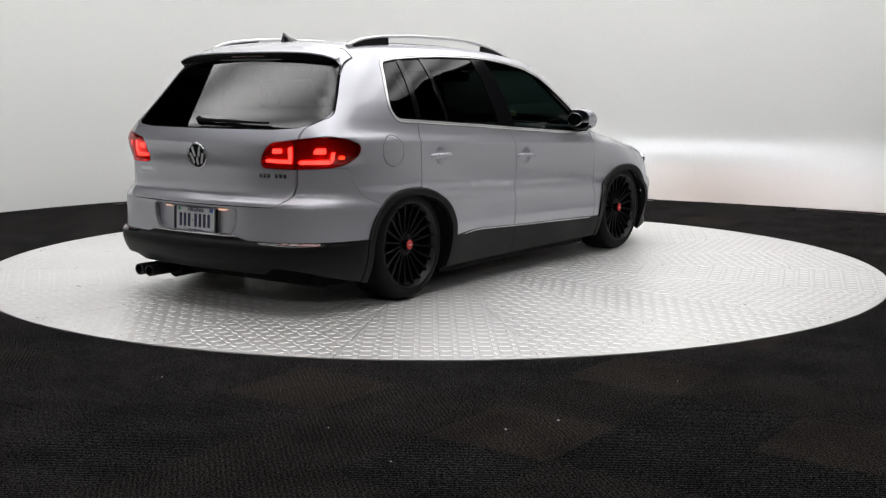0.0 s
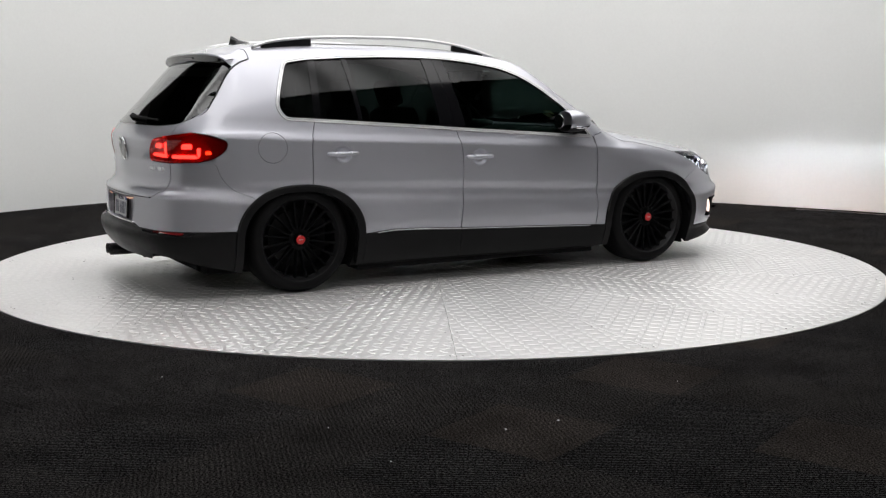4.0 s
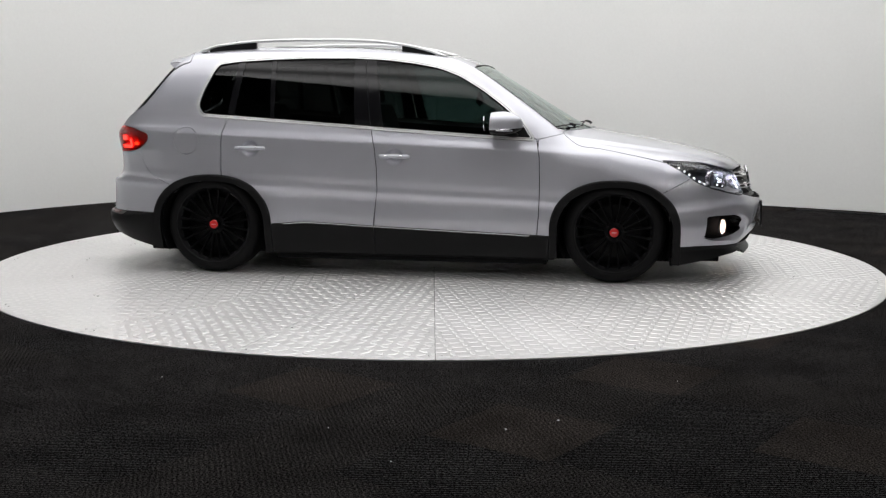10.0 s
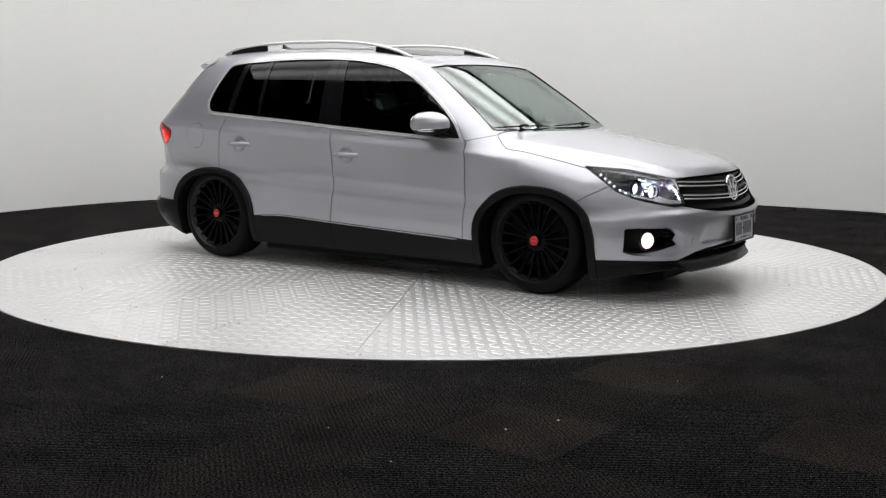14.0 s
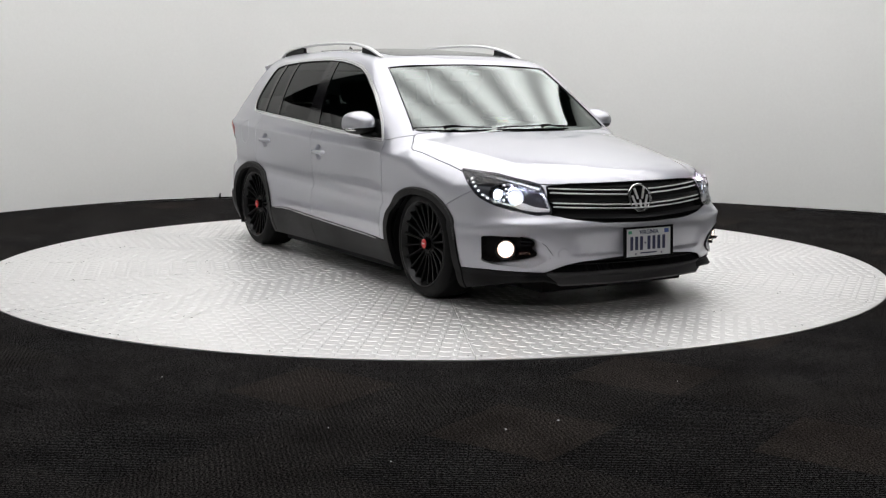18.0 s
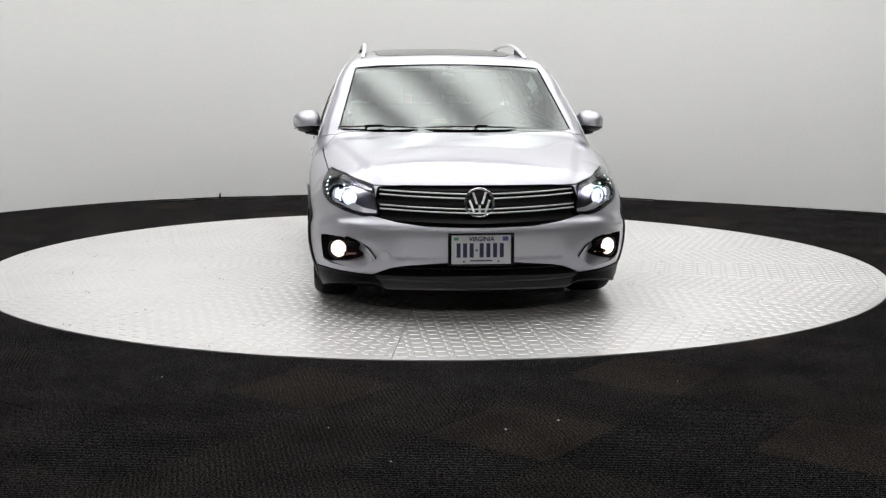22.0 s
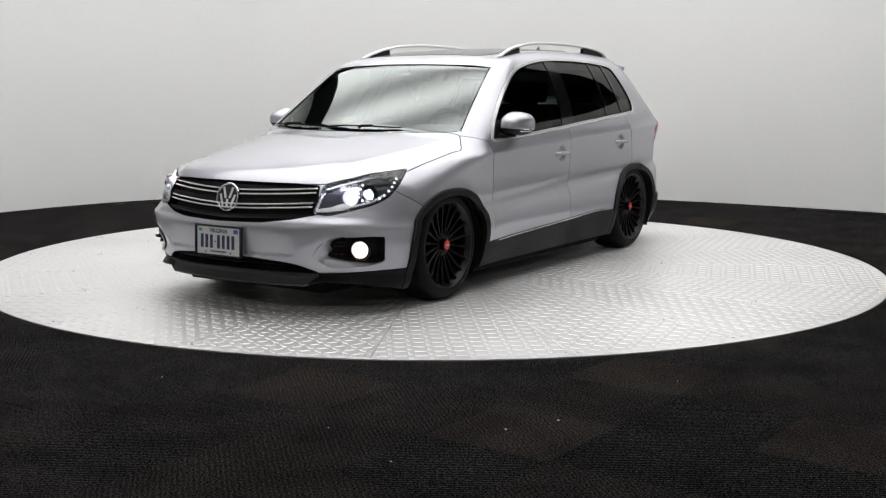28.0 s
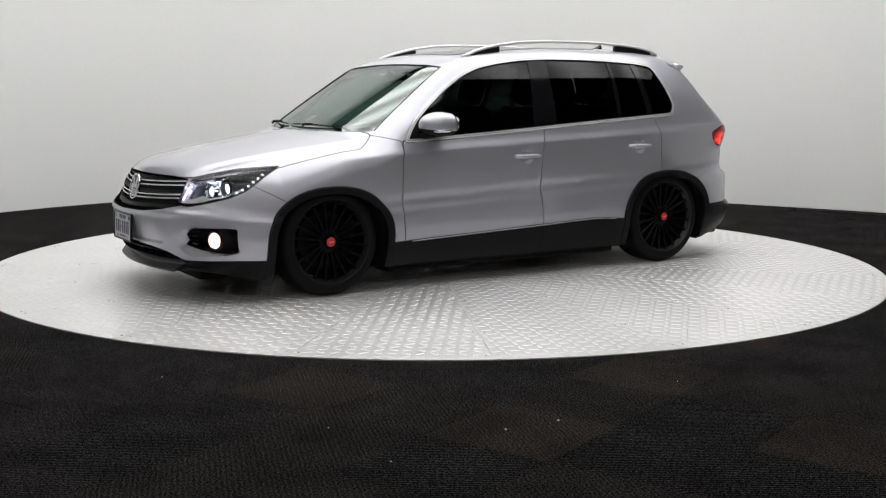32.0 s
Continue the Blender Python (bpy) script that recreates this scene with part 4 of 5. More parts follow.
        lip, trim = split(trim, lambda v: windows(v) + 0.0145)
        groove, trim = split(trim, lambda v: windows(v) + 0.0120)
        panel("window_seal", seal, DARK, car, offset=0.001, thick=0.012, sides=s)
        panel("window_trim", trim, TRIM, car, "bright chrome window surround", offset=0.004, thick=0.012, sides=s)
        panel("trim_groove", groove, DARK, car, offset=-0.003, thick=0.0, sides=s)
        panel("trim_lip", lip, TRIM, car, "bright inner lip of the window surround", offset=0.002, thick=0.010, sides=s)
        cuts = [("quarter_window", TINT, None, (-1.203, -1.168), car), ("pillar_trim", PILLAR, (-1.203, -1.168), (-1.156, -1.122), car),
                ("vent_window", TINT, (-1.156, -1.122), (-0.907, -0.944), rd), ("window_divider", PILLAR, (-0.907, -0.944), (-0.880, -0.911), rd),
                ("door_window", TINT, (-0.880, -0.911), (-0.352, -0.391), rd), ("pillar_trim", PILLAR, (-0.352, -0.391), (-0.252, -0.316), rd),
                ("pillar_trim", PILLAR, (-0.250, -0.313), (-0.168, -0.246), fd), ("door_window", TINT_FRONT, (-0.168, -0.246), None, fd)]
        for name, mat, back, fore, owner in cuts:
            piece = glass
            if back:
                piece, _ = split(piece, leaning(*back))
            if fore:
                _, piece = split(piece, leaning(*fore))
            if name == "door_window" and owner is fd:
                sail, piece = split(piece, lambda v: 0.655 - v[:, 0] + 0.35 * (v[:, 2] - 0.95))
                panel("mirror_sail", sail, PLASTIC, fd, offset=-0.003, thick=0.006, sides=s)
            panel(name, piece, mat, owner, offset=-0.006 if "window" in name and mat is not PILLAR else -0.002, thick=0.005, sides=s)
        panel("fog_pocket", pocket, DARK, fb, "black recess round the fog lamp", offset=-0.045, thick=-0.045, sides=s)
        # lamps: a clear or red lens over a bowl
        lens = panel("headlamp", head, LENS, car, "clear headlamp with projector and led dots", offset=-0.001, thick=0.004, sides=s)
        lens.visible_shadow = False
        panel("headlamp_bowl", head, BOWL, lens, offset=-0.062, thick=-0.060, sides=s)
        made["lens" + s] = lens
        inner_l, outer_l = carve(lamp, lambda v: (v[:, 1] + v[:, 0]) * TUCK + 0.972, 0.002)
        a = panel("tail_lamp", outer_l, LAMP_RED, car, "red wrap-round tail lamp with glowing blocks", offset=0.003, thick=0.006, sides=s)
        b = panel("tailgate_lamp", inner_l, LAMP_RED, gate_ob, "red tail lamp on the tailgate with glowing blocks", offset=0.003, thick=0.006, sides=s)
        panel("lamp_bowl", outer_l, LAMP_BACK, a, offset=-0.022, thick=-0.022, sides=s)
        panel("lamp_bowl", inner_l, LAMP_BACK, b, offset=-0.022, thick=-0.022, sides=s)
        made["tail" + s], made["gatelamp" + s] = a, b
        glowing = [(a, LAMP_GLOW, [(-0.955, 0.803), (-0.785, 0.803), (-0.785, 0.822), (-0.955, 0.822)]), (a, LAMP_GLOW, [(-0.875, 0.858), (-0.805, 0.858), (-0.805, 0.888), (-0.875, 0.888)]),
                   (a, LAMP_GLOW, [(-0.785, 0.803), (-0.765, 0.815), (-0.755, 0.87), (-0.775, 0.87)]), (a, PARK_GLOW, [(-0.735, 0.826), (-0.700, 0.826), (-0.700, 0.846), (-0.735, 0.846)]),
                   (b, LAMP_GLOW, [(-1.130, 0.812), (-0.992, 0.806), (-0.992, 0.826), (-1.130, 0.828)]), (b, LAMP_GLOW, [(-1.012, 0.826), (-0.992, 0.826), (-0.992, 0.90), (-1.012, 0.90)]),
                   (b, LAMP_GLOW, [(-1.095, 0.862), (-1.045, 0.862), (-1.045, 0.888), (-1.095, 0.888)])]
        for owner, mat, shape in glowing:
            piece, _ = split(lamp, polygon(rounded(shape, 0.006), tail_wrap))
            panel("light_block", piece, mat, owner, "glowing light block", offset=-0.012, thick=0.004, sides=s)
        refl, _ = split(lip_rear, both(polygon(rounded([(-1.205, 0.402), (-1.165, 0.374), (-0.815, 0.364), (-0.765, 0.392)], 0.006), tail_wrap), lambda v: 0.30 - v[:, 1]))
        panel("reflector_frame", refl, GLOSS, rb, "black slot round the reflector", offset=0.0075, thick=0.004, sides=s)
        refl, _ = split(refl, both(polygon(rounded([(-1.08, 0.387), (-1.065, 0.378), (-0.86, 0.371), (-0.83, 0.384)], 0.003), tail_wrap)))
        panel("reflector", refl, REFLECTOR, rb, "red rear reflector strip", offset=0.010, thick=0.004, sides=s)
    made["bumper_mesh"] = wing_bed
    made["head_mesh"], made["grille_mesh"], made["intake_mesh"], made["sill_mesh"] = head, grille, intake, sill
    return made


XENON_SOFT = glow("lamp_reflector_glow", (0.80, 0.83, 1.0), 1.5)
PLATE_GLOW = glow("plate_light_glow", (1.0, 0.55, 0.40), 0.8)
DIMRED = material("unlit_brake_lens", (0.03, 0.003, 0.003), 0.15, coat=0.3)
TAILPIPE = material("sooty_steel", (0.05, 0.05, 0.05), 0.35, 0.8, vary=0.3)
SKID = material("grey_skid_plastic", (0.05, 0.05, 0.052), 0.42, grain=(200, 3), vary=0.15, bump=(500, 0.2))


def wheel(car, x, s, made):
    """A wide multi-spoke black wheel; its outer face looks along s * y."""
    hub = empty("wheel", pose(x, s * 0.0, 0.318))
    hub.parent = car
    hub["label"] = "black multi-spoke alloy wheel with a red cap"
    flip = Matrix.Scale(s, 4, (0, 1, 0))
    face = 0.872
    # tyre with shoulders and sidewall
    R = 0.318
    prof = [(0.243, face - 0.006), (0.250, face + 0.002), (0.266, face + 0.004), (0.285, face - 0.001), (0.300, face - 0.012), (0.310, face - 0.028), (R - 0.003, face - 0.045),
            (R, face - 0.07), (R, face - 0.20), (R - 0.004, face - 0.225), (0.300, face - 0.245), (0.27, face - 0.25), (0.243, face - 0.24)]
    bm = lathe(prof, 96)
    bm.transform(flip)
    part("tyre", bm, RUBBER, hub, smooth=True)
    # barrel and stepped outer lip
    prof = [(0.247, face - 0.002), (0.249, face + 0.003), (0.244, face + 0.004), (0.238, face - 0.004), (0.232, face - 0.020), (0.226, face - 0.028), (0.222, face - 0.20), (0.236, face - 0.24)]
    bm = sharpened(lathe(prof, 96))
    bm.transform(flip)
    part("rim", bm, BARREL, hub, smooth=True)
    # spokes: dished, from the centre out to the lip
    for k in range(20):
        a = 2 * math.pi * (k + 0.5) / 20
        bm = bmesh.new()
        rows = []
        for r, h, w, d in ((0.050, -0.040, 0.0065, 0.030), (0.085, -0.036, 0.0060, 0.030), (0.15, -0.028, 0.0062, 0.026), (0.20, -0.018, 0.0070, 0.022), (0.232, -0.012, 0.0085, 0.020)):
            rows.append([bm.verts.new((r, face + h + dh, q)) for q, dh in ((-w, -d), (-w, -0.004), (-w * 0.5, 0), (w * 0.5, 0), (w, -0.004), (w, -d))])
        for p, q in zip(rows, rows[1:]):
            for i in range(5):
                bm.faces.new((p[i], p[i + 1], q[i + 1], q[i]))
        bm.transform(flip @ Matrix.Rotation(a, 4, "Y"))
        part("spoke", bm, RIM, hub)
    bm = sharpened(lathe([(0.070, face - 0.075), (0.070, face - 0.050), (0.064, face - 0.040), (0.040, face - 0.038), (0.034, face - 0.044), (0.0, face - 0.044)], 40))
    bm.transform(flip)
    part("hub", bm, RIM, hub, smooth=True)
    for k in range(5):
        a = 2 * math.pi * k / 5
        bm = lathe([(0.0, 0.004), (0.008, 0.004), (0.009, -0.012)], 6)
        bm.transform(flip @ Matrix.Translation((0.052 * math.cos(a), face - 0.040, 0.052 * math.sin(a))))
        part("wheel_bolt", bm, STEEL, hub)
    bm = sharpened(lathe([(0.0285, face - 0.0125), (0.031, face - 0.014), (0.032, face - 0.022), (0.032, face - 0.045)], 36))
    bm.transform(flip)
    part("cap_holder", bm, RIM, hub, smooth=True)
    bm = sharpened(lathe([(0.0, face - 0.008), (0.024, face - 0.009), (0.0285, face - 0.013)], 36))
    bm.transform(flip)
    cap = part("centre_cap", bm, RED, hub, "round red centre cap", smooth=True)
    for dx in (-0.011, -0.004, 0.003, 0.010):
        part("cap_mark", box(0.005, 0.001, 0.006, pose(dx, s * (face - 0.0078), 0)), PLATE, cap)
    bm = sharpened(lathe([(0.07, face - 0.115), (0.168, face - 0.115), (0.168, face - 0.140), (0.07, face - 0.140)], 64))
    bm.transform(flip)
    part("brake_disc", bm, STEEL, hub, "worn steel brake disc", smooth=True)
    # added backing disc closes the wheel so the gaps between spokes stay dark
    bm = lathe([(0.06, face - 0.150), (0.215, face - 0.150), (0.218, face - 0.158), (0.06, face - 0.160)], 48)
    bm.transform(flip)
    part("backing_disc", bm, DARK, hub)
    side = 1 if x > 0 else -1
    bm = box(0.09, 0.10, 0.20, pose(-side * 0.145, s * (face - 0.13), 0.02), 0.02)
    part("brake_caliper", bm, DARK, hub)
    # the wheel well above
    prof = [(0.35, face + 0.0), (0.352, face - 0.05), (0.352, face - 0.34), (0.02, face - 0.345)]
    bm = lathe(prof, 64)
    bmesh.ops.bisect_plane(bm, geom=bm.verts[:] + bm.edges[:] + bm.faces[:], plane_co=(0, 0, -0.17), plane_no=(0, 0, -1), clear_outer=True)
    bm.transform(flip @ Matrix.Scale(0.92, 4, (0, 0, 1)))
    well = part("wheel_well", bm, DARK, car)
    well.location = (x, 0, 0.300)
    return hub


def build_car():
    car = empty("car")
    tagged(car, "silver compact suv, lowered on black multi-spoke wheels with its lights on", "car")
    made = build_body(car)
    for x in (1.302, -1.302):
        for s in (1, -1):
            wheel(car, x, s, made)
    # underbody; unseen sill boxes are added to stop light passing beneath
    for name, size, at in (("underbody", (3.6, 1.30, 0.10), (-0.02, 0, 0.165)), ("floor_pan", (1.9, 1.62, 0.07), (-0.02, 0, 0.165)),
                           ("sill_light_stop", (1.78, 0.16, 0.14), (-0.01, 0.70, 0.165)), ("sill_light_stop", (1.78, 0.16, 0.14), (-0.01, -0.70, 0.165)),
                           ("centre_tunnel", (2.2, 0.5, 0.10), (0, 0, 0.135)), ("engine_shield", (0.46, 1.00, 0.11), (1.74, 0, 0.155)), ("rear_crossbeam", (0.40, 1.1, 0.12), (-1.64, 0, 0.185))):
        part(name, box(*size, pose(*at), 0.01), DARK, car)
    details(car, made)
    return car




def mirrored(bm, s):
    if s < 0:
        bm.transform(Matrix.Scale(-1, 4, (0, 1, 0)))
    return bm


def wrapped(u, z, nose=True):
    """The skin's place and normal at a given way round the front (or rear) corner."""
    e = 1 if nose else -1
    t = np.linspace(1.2, 3.0, 3000)
    # from inside outwards along the corner's diagonal
    a, b = (t - u) * TUCK, (t + u) * TUCK
    line = np.stack([e * a, b, np.full(len(t), z)], 1) if nose else np.stack([-(t - u) * TUCK, (t + u) * TUCK, np.full(len(t), z)], 1)
    i = int(np.argmax(body_field(line) > 0))
    p = line[i:i + 1]
    return Vector(p[0]), Vector(body_normal(p)[0])


def facing(p, n, roll=0.0):
    """A pose whose z axis looks along n and whose x axis is level."""
    n = Vector(n).normalized()
    x = Vector((0, 0, 1)).cross(n).normalized()
    y = n.cross(x)
    m = Matrix((x, y, n)).transposed().to_4x4()
    return Matrix.Translation(p) @ m @ Matrix.Rotation(roll, 4, "Z")


def puck(r, h, steps=24, r2=None):
    """A short drum along z, from 0 to h, with a softened edge."""
    r2 = r if r2 is None else r2
    return lathe([(0.0, h), (r2 * 0.86, h), (r2 * 0.97, h * 0.93), (r2, h * 0.8), (r, 0.0), (0.0, 0.0)], steps, Matrix.Rotation(radians(90), 4, "X"))


def ring(r, tube_r, steps=40, sides=8):
    prof = [(r + tube_r * math.cos(2 * math.pi * k / sides), tube_r * math.sin(2 * math.pi * k / sides)) for k in range(sides + 1)]
    return lathe(prof, steps, Matrix.Rotation(radians(90), 4, "X"))


def emblem(owner, p, n, r):
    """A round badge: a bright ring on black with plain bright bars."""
    m = facing(p, n)
    bm = puck(r, 0.008, 40)
    bm.transform(m)
    disc = part("badge", bm, GLOSS, owner, "round chrome-ringed badge", smooth=False)
    bm = ring(r * 0.94, r * 0.085)
    bm.transform(m @ Matrix.Translation((0, 0, 0.008)))
    part("badge_ring", bm, CHROME, disc, smooth=True)
    for x, y, lean, length in ((-0.30, 0.30, 18, 0.80), (0.30, 0.30, -18, 0.80), (-0.52, -0.22, 20, 0.85), (0.0, -0.42, 0, 0.55), (0.52, -0.22, -20, 0.85)):
        bm = box(r * 0.15, r * length, 0.008, m @ Matrix.Translation((x * r, y * r, 0.010)) @ Matrix.Rotation(radians(lean), 4, "Z"), 0.001)
        part("badge_bar", bm, TRIM, disc)


def number_plate(owner, m):
    """White plate in a black frame; the registration is plain bars."""
    frame_bm = merged(box(0.345, 0.012, 0.012, m @ Matrix.Translation((0, 0.080, 0.006)), 0.003), box(0.345, 0.010, 0.010, m @ Matrix.Translation((0, -0.080, 0.006)), 0.003),
                      box(0.018, 0.150, 0.012, m @ Matrix.Translation((-0.1635, 0, 0.006)), 0.003), box(0.018, 0.150, 0.012, m @ Matrix.Translation((0.1635, 0, 0.006)), 0.003),
                      box(0.34, 0.165, 0.004, m @ Matrix.Translation((0, 0, 0.002))))
    holder = part("plate_frame", frame_bm, GLOSS, owner, "black licence plate frame")
    plate = part("licence_plate", box(0.309, 0.152, 0.003, m @ Matrix.Translation((0, 0, 0.0065)), 0.001), PLATE, holder, "white licence plate with navy marks")
    top = m @ Matrix.Translation((0, 0, 0.0084))
    txt = bpy.data.curves.new("state_name", "FONT")
    txt.body = "VIRGINIA"
    txt.size = 0.032
    txt.align_x, txt.align_y = "CENTER", "CENTER"
    txt.extrude = 0.0003
    txt.offset = 0.0009
    ob = new("state_name_tmp", txt)
    me = bpy.data.meshes.new_from_object(ob)
    bpy.data.objects.remove(ob)
    me.transform(top @ Matrix.Translation((0.002, 0.054, 0)))
    link("state_name", me, INK, holder)
    xs = (-0.118, -0.084, -0.050, 0.002, 0.037, 0.072, 0.107)
    for x in xs:
        part("plate_mark", box(0.021, 0.074, 0.0006, top @ Matrix.Translation((x, -0.004, 0))), INK, holder)
    part("plate_mark", box(0.012, 0.008, 0.0006, top @ Matrix.Translation((-0.024, -0.004, 0))), INK, holder)
    part("plate_mark", box(0.115, 0.007, 0.0006, top @ Matrix.Translation((0.0, -0.058, 0))), INK, holder)
    part("plate_sticker", box(0.030, 0.022, 0.0006, top @ Matrix.Translation((0.126, 0.056, 0))), BLUE, holder)
    part("plate_sticker", box(0.024, 0.016, 0.0006, top @ Matrix.Translation((-0.130, 0.056, 0))), GREEN, holder)
    for x in (-0.09, 0.09):
        bm = puck(0.005, 0.002, 12)
        bm.transform(top @ Matrix.Translation((x, -0.062, 0)))
        part("plate_screw", bm, INK, holder)


def door_mirror(owner, s):
    """Rounded silver mirror housing on a black foot."""
    c = Vector((0.606, 0.925, 0.982))
    bm = bmesh.new()
    bmesh.ops.create_uvsphere(bm, u_segments=40, v_segments=24, radius=1)
    for v in bm.verts:
        x, y, z = v.co
        soft = lambda q: math.copysign(abs(q) ** 0.80, q)
        y, z = soft(y), soft(z)
        v.co = Vector((x * (0.125 if x > 0 else 0.165) - 0.030 * max(y, 0) ** 2, y * 0.088, z * (0.080 if z > 0 else 0.064) * (1 - 0.08 * y) * (1 - 0.12 * max(x, 0)) + 0.004))
    bm.transform(Matrix.Translation(c))
    bmesh.ops.bisect_plane(bm, geom=bm.verts[:] + bm.edges[:] + bm.faces[:], plane_co=(0.482, 0, 0), plane_no=(-1, 0, 0.05), clear_outer=True)
    low = bm.copy()
    bmesh.ops.bisect_plane(bm, geom=bm.verts[:] + bm.edges[:] + bm.faces[:], plane_co=(0.6, 0.925, 0.961), plane_no=(0.06, -0.05, -1), clear_outer=True)
    bmesh.ops.bisect_plane(low, geom=low.verts[:] + low.edges[:] + low.faces[:], plane_co=(0.6, 0.925, 0.9595), plane_no=(-0.06, 0.05, 1), clear_outer=True)
    shell = part("door_mirror", mirrored(bm, s), PAINT, owner, "silver door mirror housing", smooth=True)
    part("mirror_underside", mirrored(low, s), PLASTIC, shell, smooth=True)
    bm = puck(1.0, 1.0, 32)
    bm.transform(Matrix.Translation((0.493, 0.920, 0.993)) @ Matrix.Rotation(radians(-90), 4, "Y") @ Matrix.Diagonal((0.046, 0.054, 0.006, 1)))
    part("mirror_glass", mirrored(bm, s), CHROME, shell, "mirror glass")
    bm = merged(tube([(0.68, 0.80, 0.915), (0.66, 0.86, 0.92), (0.63, 0.93, 0.925)], [0.034, 0.030, 0.02], 12, 0.55), box(0.13, 0.02, 0.045, pose(0.69, 0.812, 0.905, 0, 0, 0), 0.008))
    part("mirror_foot", mirrored(bm, s), PLASTIC, shell, smooth=True)
    bm = tube([(0.668, 0.978, 0.954), (0.645, 0.992, 0.954), (0.612, 1.002, 0.954), (0.57, 1.005, 0.955)], 0.0095, 8)
    part("mirror_indicator", mirrored(bm, s), SATIN, shell, "clear strip indicator", smooth=True)


def door_handle(owner, x, z, s):
    p, n = on_skin(x=x, z=z)
    y = p.y + 0.010
    pts = [(x - 0.098, y + 0.002, z), (x - 0.090, y + 0.016, z), (x - 0.07, y + 0.024, z), (x, y + 0.027, z), (x + 0.062, y + 0.024, z), (x + 0.085, y + 0.016, z), (x + 0.096, y + 0.002, z)]
    bm = tube(pts, [0.010, 0.0125, 0.0135, 0.0135, 0.0135, 0.0125, 0.010], 12, 1.0)
    h = part("door_handle", mirrored(bm, s), PAINT, owner, "silver painted pull handle", smooth=True)
    bm = tube([(x - 0.062, y + 0.034, z + 0.006), (x + 0.055, y + 0.034, z + 0.006)], 0.0028, 6)
    part("handle_strip", mirrored(bm, s), CHROME, h, "thin chrome inlay")
    bm = puck(0.009, 0.004, 16)
    bm.transform(Matrix.Translation((x + 0.062, y - 0.004, z - 0.022)) @ Matrix.Rotation(radians(-90), 4, "X"))
    part("lock_cylinder", mirrored(bm, s), SATIN, h)


def roof_rail(car, s):
    top = curve([(-1.47, 1.442), (-1.40, 1.470), (-1.30, 1.490), (-1.10, 1.509), (-0.80, 1.519), (-0.55, 1.519), (-0.30, 1.510), (-0.10, 1.487), (0.08, 1.447), (0.20, 1.405)])
    side = curve([(-1.47, 0.545), (-1.0, 0.530), (-0.5, 0.528), (0.0, 0.538), (0.20, 0.555)])
    xs = np.linspace(-1.47, 0.20, 48)
    pts = [(x, float(side(np.array([x]))[0]), float(top(np.array([x]))[0])) for x in xs]
    bm = tube(pts, [0.015] * len(pts), 12, 0.7)
    rail = part("roof_rail", mirrored(bm, s), RAIL, car, "raised satin silver roof rail", smooth=True)
    for x0, x1 in ((-1.41, -1.09), (-0.10, 0.12)):
        bm = bmesh.new()
        rows = []
        for x in np.linspace(x0, x1, 14):
            y, z = float(side(np.array([x]))[0]), float(top(np.array([x]))[0])
            zr = float(roof_height(np.array([x]), np.array([y]))[0]) - 0.012
            rows.append([bm.verts.new(c) for c in ((x, y - 0.010, z - 0.006), (x, y + 0.010, z - 0.006), (x, y + 0.014, zr), (x, y - 0.014, zr))])
        for a, b in zip(rows, rows[1:]):
            for i in range(4):
                bm.faces.new((a[i], a[(i + 1) % 4], b[(i + 1) % 4], b[i]))
        bm.faces.new(rows[0])
        bm.faces.new(rows[-1][::-1])
        part("rail_foot", mirrored(bm, s), PLASTIC, rail, "black rail foot", smooth=False)


